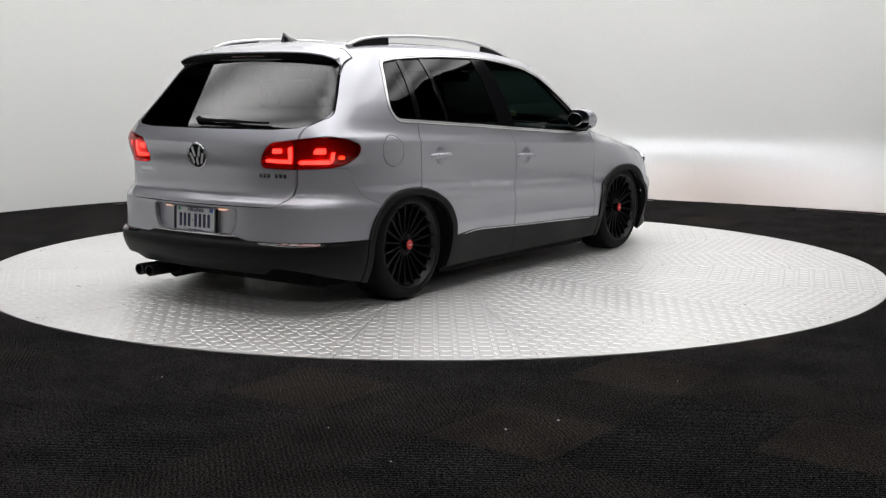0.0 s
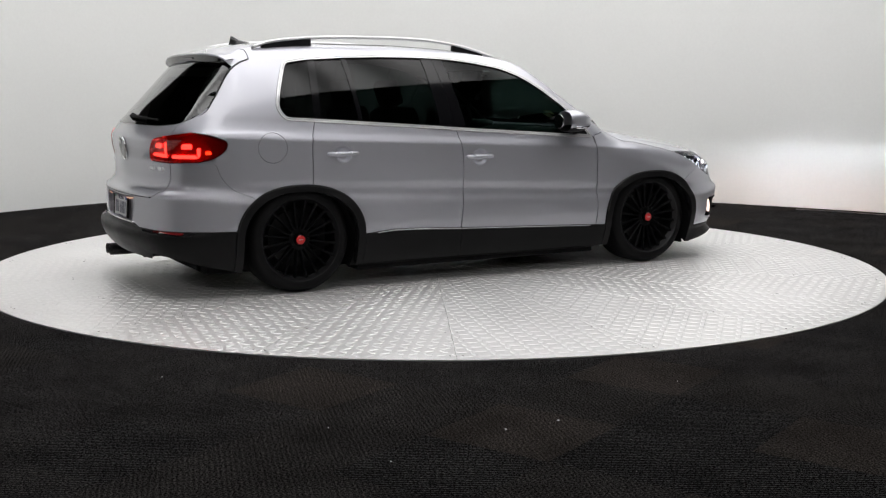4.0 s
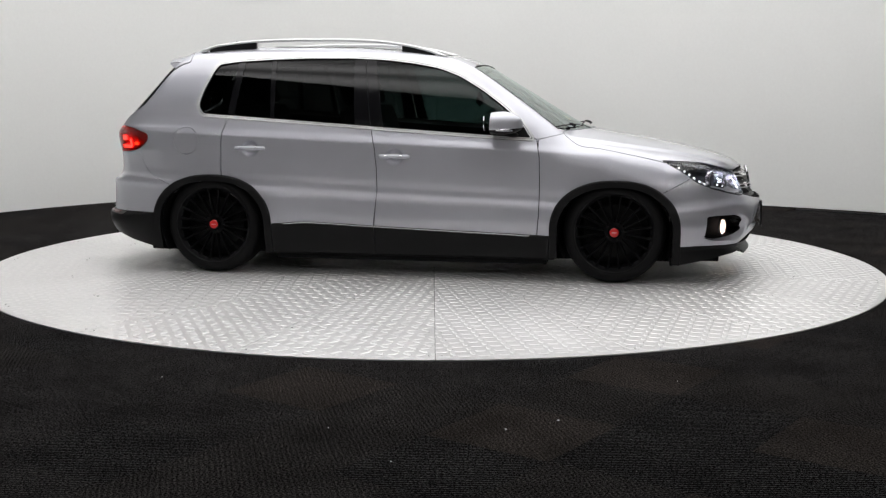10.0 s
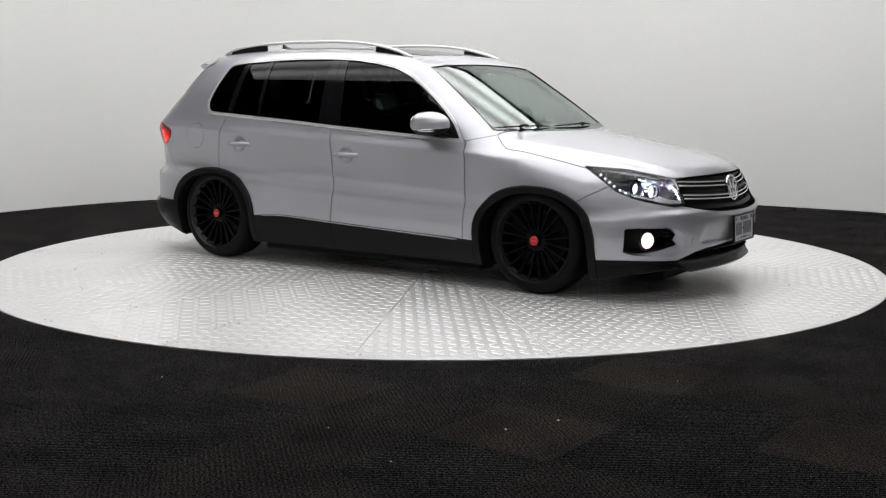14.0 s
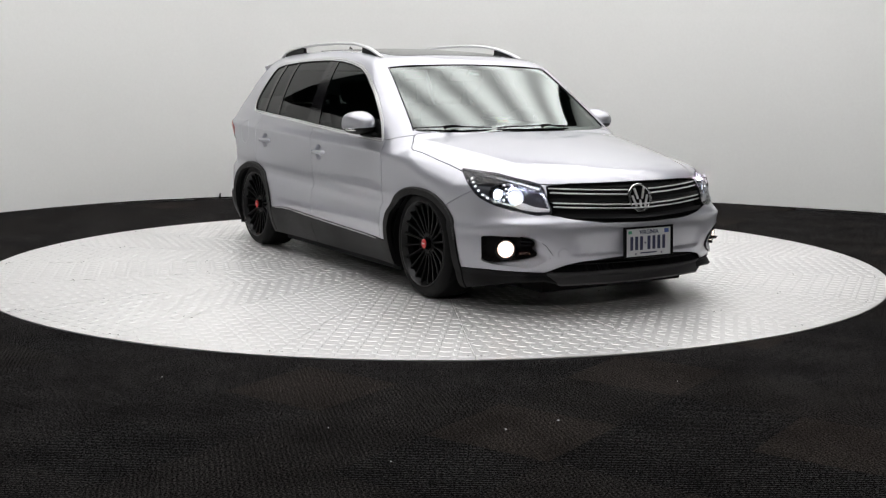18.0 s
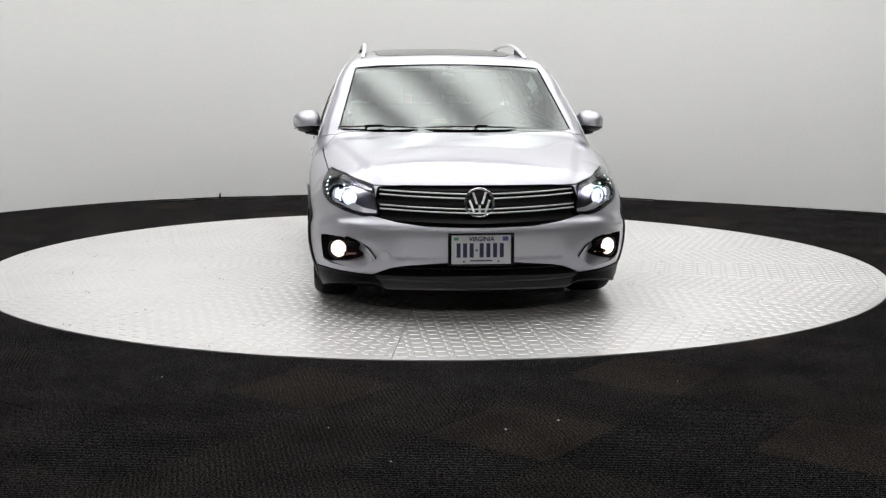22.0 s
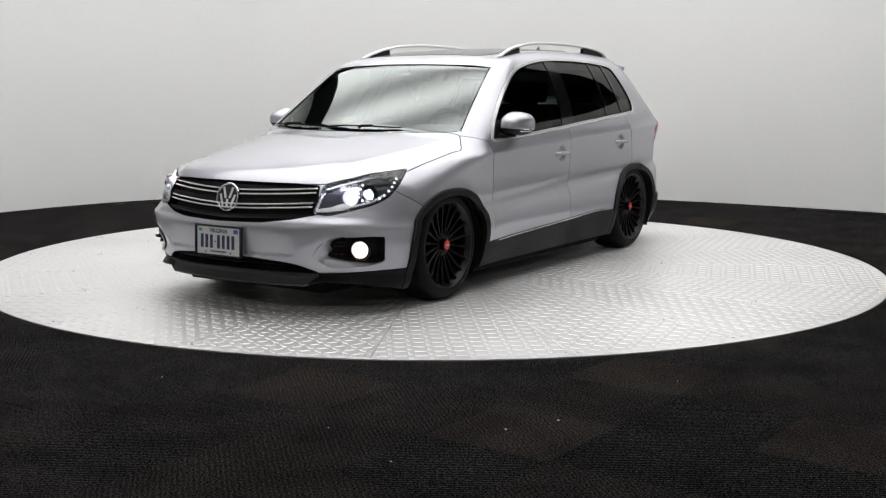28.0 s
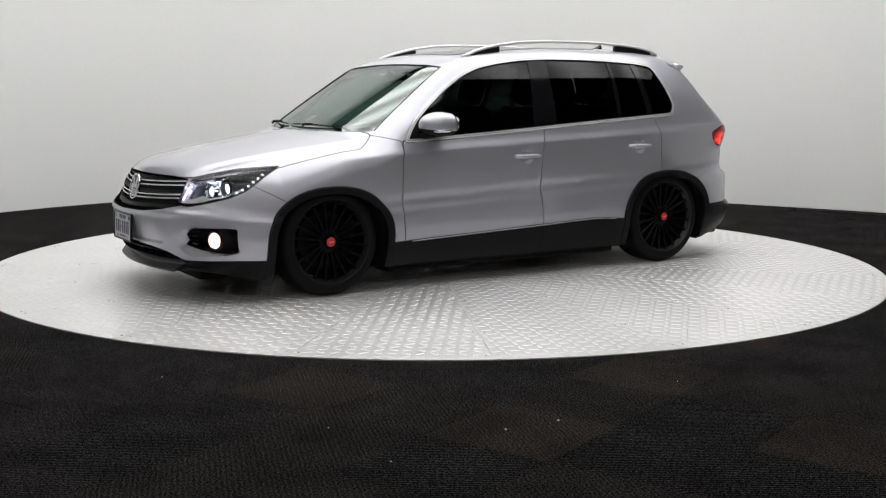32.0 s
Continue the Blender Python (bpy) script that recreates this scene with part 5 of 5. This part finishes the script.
def spoiler(car):
    """Roof spoiler over the rear window: silver on top, black beneath."""
    ys = np.linspace(-0.64, 0.64, 41)
    top_rows, low_rows = [], []
    for y in ys:
        e = abs(y) / 0.64
        tip = -1.712 + 0.05 * e ** 3
        tip_z = 1.416 - 0.010 * e ** 2 - 0.036 * e ** 6
        edge = 0.010
        rz = lambda x, k: on_skin(x, abs(y) * k)[0].z + 0.003
        top_rows.append([(-1.53, y * 0.90, rz(-1.53, 0.90) - 0.006), (-1.545, y * 0.905, rz(-1.545, 0.905) - 0.001), (-1.60, y * 0.94, max(rz(-1.60, 0.94), tip_z + 0.002)),
                         (tip + 0.04, y * 0.96, tip_z + 0.006), (tip + 0.008, y * 0.98, tip_z), (tip, y * 0.98, tip_z - 0.004), (tip + 0.002, y * 0.98, tip_z - edge)])
        y = y * 0.98
        low_rows.append([(tip + 0.003, y, tip_z - edge + 0.001), (tip + 0.014, y, 0.5 * (tip_z - edge + 1.336)), (tip + 0.026, y, 1.337), (-1.615, y, 1.333)])
    for name, rows, mat, label in (("spoiler", top_rows, PAINT, "silver roof spoiler"), ("spoiler_underside", low_rows, GLOSS, "black spoiler underside")):
        bm = bmesh.new()
        vs = [[bm.verts.new(p) for p in r] for r in rows]
        for a, b in zip(vs, vs[1:]):
            for i in range(len(a) - 1):
                bm.faces.new((a[i], a[i + 1], b[i + 1], b[i]))
        if name == "spoiler":
            top = part(name, bm, mat, car, label, smooth=True)
        else:
            part(name, bm, mat, top, label, smooth=True)
    for k, sgn in ((0, -1), (-1, 1)):
        bm = bmesh.new()
        edge_ring = top_rows[k] + low_rows[k][1:]
        a = [bm.verts.new((x, y, z)) for x, y, z in edge_ring]
        b = [bm.verts.new((x + 0.003 * (x < -1.6), y + sgn * 0.001, z)) for x, y, z in edge_ring]
        bm.faces.new(b)
        for i in range(len(a)):
            bm.faces.new((a[i], a[(i + 1) % len(a)], b[(i + 1) % len(a)], b[i]))
        bmesh.ops.triangulate(bm, faces=[f for f in bm.faces if len(f.verts) > 4])
        part("spoiler_end", bm, PAINT, top)
    bm = box(0.012, 0.26, 0.010, pose(-1.702, 0, 1.386), 0.002)
    part("brake_light", bm, DIMRED, top, "high-level brake light strip")


def antenna(car):
    bm = bmesh.new()
    rows = []
    for x, h, w in ((-1.285, 0.004, 0.006), (-1.31, 0.014, 0.016), (-1.345, 0.026, 0.020), (-1.375, 0.044, 0.016), (-1.398, 0.066, 0.009), (-1.415, 0.072, 0.006), (-1.418, 0.050, 0.010), (-1.425, 0.012, 0.016), (-1.43, 0.0, 0.014)):
        z = float(roof_height(np.array([x]), np.array([0.0]))[0]) - 0.003
        h = h * 0.72
        rows.append([bm.verts.new(p) for p in ((x, -w, z), (x, -w * 0.55, z + h * 0.6), (x, 0, z + h + 0.004), (x, w * 0.55, z + h * 0.6), (x, w, z))])
    for a, b in zip(rows, rows[1:]):
        for i in range(4):
            bm.faces.new((a[i], a[i + 1], b[i + 1], b[i]))
    bm.faces.new(rows[0])
    bm.faces.new(rows[-1][::-1])
    part("antenna", bm, GLOSS, car, "black shark-fin roof antenna", smooth=True)


def wipers(car, gate):
    def base(y):
        bow = 0.10 * (1 - (y / 0.6) ** 2)
        return 0.975 + bow
    for y0, y1, yp in ((-0.73, -0.24, -0.56), (-0.20, 0.37, 0.10)):
        pts, arm = [], []
        for k in range(13):
            y = y0 + (y1 - y0) * k / 12
            h = 0.006 + 0.007 * math.sin(math.pi * k / 12)
            pts.append((base(y) - 0.004, y, 0.962 + h))
        blade = part("wiper", tube(pts, [0.002] + [0.0042] * 11 + [0.002], 6), DARK, car, "black windscreen wiper")
        arm = [(base(yp) + 0.045, yp + 0.005, 0.966), (base(yp) + 0.035, yp, 0.976), (base(yp) + 0.012, yp + 0.08, 0.980), (base((y0 + y1) / 2) + 0.002, (y0 + y1) / 2 + 0.04, 0.980)]
        part("wiper_arm", tube(arm, [0.010, 0.009, 0.007, 0.005], 8), DARK, blade)
    # rear wiper with its pivot
    pts = []
    for k in range(10):
        y = 0.05 - 0.50 * k / 9
        p, n = on_skin("rear", y, 1.022 - 0.010 * k / 9)
        pts.append(p + n * 0.014)
    w = part("rear_wiper", tube(pts, [0.013] + [0.010] * 5 + [0.006] * 4, 8), DARK, gate, "black rear window wiper")
    p, n = on_skin("rear", 0.06, 1.025)
    bm = puck(0.022, 0.030, 20, 0.016)
    bm.transform(facing(p - n * 0.004, n))
    part("wiper_pivot", bm, DARK, w)


def beam(owner, aim, lit, cover, s, wide=0.060, cheeks=()):
    """A thin lit slit under a shade throws a beam with a level upper edge."""
    part("beam_slit", mirrored(box(0.050, 0.0012, 0.002, aim @ Matrix.Translation((0, -0.0024, 0))), s), lit, owner, "lamp slit")
    shade = merged(box(wide, 0.003, 0.048, aim @ Matrix.Translation((0, -0.0115, 0.022))), box(wide, 0.003, 0.058, aim @ Matrix.Translation((0, 0.0005, 0.027))),
                   box(wide, 0.02, 0.003, aim @ Matrix.Translation((0, -0.008, -0.004))),
                   *(box(0.003, 0.015, 0.048, aim @ Matrix.Translation((x, -0.0055, 0.022))) for x in cheeks))
    part("beam_shade", mirrored(shade, s), cover, owner)


def headlamp(made, s):
    lens = made["lens" + ("L" if s > 0 else "R")]

    def put(name, bm, u, z, depth, mat, label="", smooth=False, aim=None):
        p, n = wrapped(u, z)
        bm.transform(facing(p - n * depth, aim or n))
        return part(name, mirrored(bm, s), mat, lens, label, smooth)
    ahead = Vector((0.93, 0.36, 0.02))
    # the projector, its bezel, and the shaded beam slit
    put("projector", puck(0.034, 0.010, 28, 0.031), -0.800, 0.663, 0.052, XENON, "bright xenon projector", aim=ahead)
    put("projector_shroud", lathe([(0.036, 0.0), (0.036, 0.040), (0.0375, 0.041), (0.039, 0.040), (0.039, 0.0)], 32, Matrix.Rotation(radians(90), 4, "X")), -0.800, 0.663, 0.052, BOWL, aim=ahead)
    put("projector_bezel", ring(0.036, 0.005, 32), -0.800, 0.663, 0.034, CHROME, smooth=True, aim=ahead)
    for u, z, r in ((-0.905, 0.648, 0.046), (-0.800, 0.663, 0.054)):
        put("reflector_bowl", lathe([(r, 0.030), (r * 0.97, 0.031), (r * 0.92, 0.014), (r * 0.7, -0.003), (r * 0.4, -0.010), (0.0, -0.013)], 32, Matrix.Rotation(radians(90), 4, "X")), u, z, 0.040, CHROME, "mirrored lamp bowl", True, ahead)
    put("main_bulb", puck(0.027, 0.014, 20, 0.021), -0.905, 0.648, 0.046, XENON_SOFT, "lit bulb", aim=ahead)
    # led dots in two arcs
    for u, z in ((-0.640, 0.733), (-0.655, 0.712), (-0.672, 0.690), (-0.694, 0.667), (-0.722, 0.645), (-0.752, 0.628), (-0.842, 0.704), (-0.856, 0.682), (-0.868, 0.660), (-0.868, 0.640), (-0.850, 0.622)):
        put("running_light", box(0.011, 0.011, 0.006, None, 0.003), u, z, 0.016, LED, "white led dot")
    # bright brow, inner fin and floor of the bowl
    for name, shape, mat, depth in (("brow_trim", [(-0.60, 0.757), (-0.66, 0.748), (-0.80, 0.735), (-0.94, 0.706), (-1.035, 0.678), (-1.035, 0.690), (-0.94, 0.718), (-0.80, 0.747), (-0.66, 0.760)], SATIN, 0.012),
                                    ("inner_fin", [(-1.035, 0.66), (-1.062, 0.655), (-1.095, 0.580), (-1.02, 0.590), (-0.95, 0.612), (-0.90, 0.590), (-0.95, 0.575), (-1.03, 0.566), (-1.10, 0.566), (-1.108, 0.575), (-1.06, 0.668)], TRIM, 0.020),
                                    ("bowl_floor", [(-0.72, 0.640), (-0.80, 0.607), (-0.93, 0.582), (-0.93, 0.592), (-0.80, 0.618), (-0.73, 0.650)], TRIM, 0.020)):
        piece, _ = split(made["head_mesh"], polygon(shape, nose_wrap))
        panel(name, piece, mat, lens, offset=-depth, thick=0.008, sides="L" if s > 0 else "R")
    p, n = wrapped(-0.83, 0.708)
    beam(lens, facing(p - n * 0.034, Vector((0.985, 0.17, -0.042))), BEAM, FLOCK, s)


def fog_lamp(bumper, s):
    p, n = wrapped(-0.865, 0.352)
    aim = Vector((0.90, 0.43, 0.02))
    m = facing(p - n * 0.030, aim)
    bm = puck(0.046, 0.014, 32, 0.043)
    bm.transform(m)
    lamp = part("fog_lamp", mirrored(bm, s), FOG, bumper, "lit warm round fog lamp", smooth=False)
    bm = ring(0.052, 0.008, 36)
    bm.transform(m @ Matrix.Translation((0, 0, 0.006)))
    part("fog_lamp_ring", mirrored(bm, s), GLOSS, lamp, smooth=True)
    q, k = wrapped(-0.960, 0.340)
    beam(lamp, facing(q - k * 0.040, Vector((0.975, 0.21, -0.010))), FOG_BEAM, FLOCK, s, 0.060, (-0.0315, 0.0315))
    for z in (0.402, 0.380):
        q, k = wrapped(-0.985, z)
        bm = box(0.055, 0.010, 0.03, facing(q - k * 0.026, k), 0.003)
        part("fog_fin", mirrored(bm, s), PLASTIC, bumper)


def grille_bars(made):
    owner = made["front_bumper"]
    for z in (0.661, 0.639, 0.586, 0.566):
        pts = []
        for k in range(49):
            y = -0.515 + 1.03 * k / 48
            p, n = on_skin("front", abs(y), z + 0.018 * (abs(y) / 0.5) ** 1.5)
            pts.append(Vector((p.x, y, p.z)) - Vector((0.008, 0, 0)))
        part("grille_bar", tube(pts, 0.0042, 8), TRIM, owner, "slim chrome grille bar", smooth=True)
    for z in (0.613, 0.690, 0.532):
        shape = lambda v, z=z: np.abs(v[:, 2] - z - 0.012 * np.clip(v[:, 1] / 0.5, 0, 1.2)) - 0.0085
        piece, _ = split(made["grille_mesh"], shape)
        panel("grille_slat", piece, PLASTIC, owner, offset=-0.014, thick=0.02, sides="LR")
    piece, _ = split(made["intake_mesh"], lambda v: np.abs(v[:, 2] - 0.262) - 0.004)
    panel("intake_slat", piece, PLASTIC, owner, offset=-0.02, thick=0.02, sides="LR")


def cabin(car):
    """Seats, dashboard and wheel, seen dimly through the glass."""
    def seat(y, x, wide, rear=False):
        c = part("rear_seat" if rear else "front_seat", box(0.50, wide, 0.16, pose(x, y, 0.50), 0.05), CABIN, car, "dark grey cloth seat", smooth=True)
        lean = Matrix.Translation((x - 0.25, y, 0.58)) @ Matrix.Rotation(radians(-18), 4, "Y")
        part("backrest", box(0.14, wide * 0.94, 0.56, lean @ Matrix.Translation((0, 0, 0.24)), 0.05), CABIN, c, smooth=True)
        for dy in ((-0.42, 0, 0.42) if rear else (0,)):
            part("headrest", box(0.09, 0.25, 0.17, lean @ Matrix.Translation((0.01, dy, 0.62)), 0.04), CABIN, c, smooth=True)
            for q in (-0.05, 0.05):
                part("headrest_post", tube([lean @ Vector((0, dy + q, 0.48)), lean @ Vector((0.005, dy + q, 0.60))], 0.006), SATIN, c)
    seat(0.37, -0.05, 0.52)
    seat(-0.37, -0.05, 0.52)
    seat(0.0, -0.88, 1.30, True)
    bm = bmesh.new()
    prof = [(1.04, 0.900), (0.86, 0.930), (0.70, 0.938), (0.58, 0.925), (0.53, 0.86), (0.55, 0.70), (0.62, 0.45)]
    rows = [[bm.verts.new((x - 0.06 * (y / 0.7) ** 2 * (x > 0.8), y, z)) for x, z in prof] for y in np.linspace(-0.74, 0.74, 13)]
    for a, b in zip(rows, rows[1:]):
        for i in range(len(prof) - 1):
            bm.faces.new((a[i], a[i + 1], b[i + 1], b[i]))
    dash = part("dashboard", bm, CABIN, car, "dark grey dashboard", smooth=True)
    part("instrument_hood", box(0.16, 0.34, 0.06, pose(0.60, 0.37, 0.945), 0.028), CABIN, dash, smooth=True)
    m = Matrix.Translation((0.44, 0.37, 0.90)) @ Matrix.Rotation(radians(-66), 4, "Y")
    bm = ring(0.182, 0.016, 40, 10)
    bm.transform(m)
    w = part("steering_wheel", bm, DARK, car, "black three-spoke steering wheel", smooth=True)
    bm = puck(0.065, 0.04, 24)
    bm.transform(m)
    part("wheel_boss", bm, DARK, w)
    for a in (90, 210, 330):
        part("wheel_spoke", box(0.12, 0.035, 0.014, m @ Matrix.Rotation(radians(a + 90), 4, "Z") @ Matrix.Translation((0.115, 0, 0.012)), 0.004), DARK, w)
    part("rear_view_mirror", box(0.03, 0.235, 0.065, pose(0.36, 0.0, 1.285, 0, 12, 0), 0.012), DARK, car, "black interior mirror", smooth=True)
    part("mirror_stem", tube([(0.375, 0, 1.30), (0.43, 0, 1.335)], 0.012), DARK, car)
    # air freshener shaped like a little fir, hung from the mirror
    part("mirror_string", tube([(0.35, 0.0, 1.255), (0.345, 0.0, 1.185)], 0.0015, 6), DARK, car)
    fir = [(0.0, 0.0), (0.010, 0.0), (0.010, 0.018), (0.034, 0.020), (0.022, 0.045), (0.028, 0.046), (0.015, 0.072), (0.020, 0.073), (0.0, 0.105)]
    fir = fir + [(-x, z) for x, z in fir[-2:0:-1]]
    part("air_freshener", slab(fir, 0.003, Matrix.Translation((0.345, 0.0, 1.08)) @ Matrix.Rotation(radians(35), 4, "Z")), DARK, car, "black fir-shaped air freshener hung from the mirror")
    p = Vector((0.468, 0.0, 1.298))
    part("windscreen_sticker", box(0.075, 0.028, 0.001, Matrix.Translation(p) @ Matrix.Rotation(radians(90), 4, "Z") @ Matrix.Rotation(radians(33), 4, "X")), PLATE, car, "small white sticker inside the windscreen")
    p, n = on_skin("front", 0.10, 1.022)
    p, n = Vector((p.x, -p.y, p.z)), Vector((n.x, -n.y, n.z))
    st = part("inspection_sticker", box(0.080, 0.055, 0.001, facing(p - n * 0.014, n)), YELLOW, car, "yellow inspection sticker inside the windscreen")
    part("sticker_bar", box(0.060, 0.016, 0.001, facing(p - n * 0.0125, n) @ Matrix.Translation((0, 0.012, 0))), PLATE, st)
    part("sticker_bar", box(0.030, 0.014, 0.001, facing(p - n * 0.0125, n) @ Matrix.Translation((0.015, -0.012, 0))), RED, st)
    part("cabin_floor", box(2.6, 1.5, 0.03, pose(-0.4, 0, 0.27)), DARK, car)
    part("load_cover", box(0.75, 1.25, 0.02, pose(-1.52, 0, 0.95), 0.006), CABIN, car, "dark luggage cover")


def details(car, made):
    fb, gate, rb = made["front_bumper"], made["gate"], made["rear_bumper"]
    for s in (1, -1):
        side = "L" if s > 0 else "R"
        door_mirror(made["front_door" + side], s)
        door_handle(made["front_door" + side], -0.087, 0.778, s)
        door_handle(made["rear_door" + side], -1.034, 0.820, s)
        roof_rail(car, s)
        # rounded outer edge of the wheel arch trims
        for (ax, az), owner in zip(ARCHES, (made["fender" + side], car)):
            pts = []
            for k in range(41):
                a = math.pi * (0.06 + 0.88 * k / 40)
                c, q = math.cos(a), math.sin(a)
                x = ax + 0.401 * math.copysign(abs(c) ** (2 / 2.25), c)
                z = az + 0.325 * q ** (2 / 2.25)
                p, n = on_skin(x=x, z=z)
                pts.append(p + n * 0.0075)
            part("arch_edge", mirrored(tube(pts, 0.0055, 8), s), ARCH_EDGE, owner, "rounded black edge of the arch trim", smooth=True)
        headlamp(made, s)
        fog_lamp(fb, s)
        piece, _ = split(made["bumper_mesh"], both(polygon(FOGWING, nose_wrap), lambda v: 1.6 - v[:, 0]))
        rim = polygon(FOGPOCKET, nose_wrap)
        sculpted("fog_lamp_wing", piece, lambda v: 0.010 - 0.034 * np.clip(1 - rim(v) / 0.050, 0, 1), PAINT, fb, s, "silver blade round the fog lamp recess")
        # sheen on the cladding's top edge, laid on as a bright metal strip
        strip, _ = split(made["sill_mesh"], both(lambda v: SILL_TOP(v[:, 0]) - 0.0065 - v[:, 2], lambda v: np.abs(v[:, 0] + 0.02) - 0.80))
        panel("sill_edge_sheen", strip, SATIN, car, "painted sheen along the top edge of the sill trim", offset=0.010, thick=0.004, sides=side)
        # mud flap behind the front wheel and the bumper's lower flap
        part("air_flap", mirrored(box(0.015, 0.16, 0.05, pose(1.655, 0.72, 0.135), 0.005), s), PLASTIC, fb)
    # dark rubber seals round the windscreen and the rear window
    for s in (1, -1):
        pts = [on_skin("front", 0.724 - 0.118 * k / 12, 0.952 + 0.386 * k / 12)[0] for k in range(13)]
        part("windscreen_seal", mirrored(tube([q - Vector((0.0, 0.0, 0.001)) for q in pts], 0.0042, 6), s), DARK, car, smooth=True)
    pts = [on_skin("front", y, 1.3395 + 0.022 * (1 - (abs(y) / 0.6) ** 2))[0] for y in np.linspace(-0.6, 0.6, 21)]
    part("windscreen_seal", tube(pts, 0.0032, 6), DARK, car, smooth=True)
    # round cover of the towing eye
    p, n = on_skin("front", 0.49, 0.34)
    bm = puck(0.030, 0.004, 28, 0.029)
    bm.transform(facing(p - n * 0.0015, n))
    part("tow_eye_cover", mirrored(bm, -1), PAINT, fb, "round silver cover of the towing eye")
    spoiler(car)
    antenna(car)
    wipers(car, gate)
    grille_bars(made)
    p, n = on_skin("front", 0.0, 0.617)
    emblem(fb, p - Vector((0.012, 0, 0)), Vector((0.975, 0, 0.22)), 0.079)
    p, n = on_skin("rear", 0.0, 0.838)
    emblem(gate, p - Vector((-0.002, 0, 0)), n, 0.074)
    number_plate(fb, facing(Vector((2.256, 0, 0.385)), Vector((1, 0, 0.03))))
    number_plate(gate, facing(Vector((-2.138, -0.005, 0.482)), Vector((-1, 0, 0.05))))
    # bright strip under the plate bay, plate lights, blank badges
    for y0, y1, z in ((-0.33, 0.33, 0.412),):
        pts = [on_skin("rear", y, z)[0] - Vector((0.004, 0, 0)) for y in np.linspace(y0, y1, 15)]
        part("bay_strip", tube(pts, 0.006, 8), CHROME, gate, "bright strip under the licence plate", smooth=True)
    for y in (0.20, -0.22):
        part("plate_light", box(0.03, 0.045, 0.008, pose(-2.140, y, 0.552)), PLATE_GLOW, gate, "small warm plate light")
    for y0, count, wide in ((0.545, 6, 0.020), (-0.440, 3, 0.020), (-0.535, 3, 0.020)):
        for k in range(count):
            y = y0 - k * (wide + 0.005)
            p, n = on_skin("rear", y, 0.742)
            part("badge_block", box(wide, 0.022, 0.004, facing(p, n), 0.001), SATIN, gate)
    # twin tailpipes
    for dy in (-0.045, 0.045):
        y = 0.47 + dy
        bm = lathe([(0.026, 0.0), (0.032, 0.0), (0.034, -0.01), (0.033, -0.30), (0.024, -0.30)], 28, Matrix.Translation((-2.125, y, 0.150)) @ Matrix.Rotation(radians(90), 4, "Z"))
        part("tailpipe", bm, TAILPIPE, car, "dark steel tailpipe", smooth=True)
    part("silencer", tube([(-1.55, 0.42, 0.17), (-1.90, 0.46, 0.155)], 0.075, 16), DARK, car)
    cabin(car)


# ---- build ----
floor_ob = studio()
ceiling_lights()
flood_lights()
crumbs()
table_ob = turntable()
car_ob = build_car()
carpet_tiles(floor_ob)


def motions():
    """The turntable turns clockwise at a steady pace, and the car stands on it."""
    rows_table, rows_car = [], []
    for k in range(0, 65):
        t = k * 0.5
        a = -47.251 - 6.31435 * (t - 16.0)
        c, s = math.cos(radians(a)), math.sin(radians(a))
        x, y = -0.0315, 0.0554
        rows_table.append((t, pose(0, 0, 0, 0, 0, a)))
        rows_car.append((t, pose(x * c - y * s, x * s + y * c, 0.0016, 0, 0, a)))
    walk(table_ob, rows_table)
    walk(car_ob, rows_car)


motions()
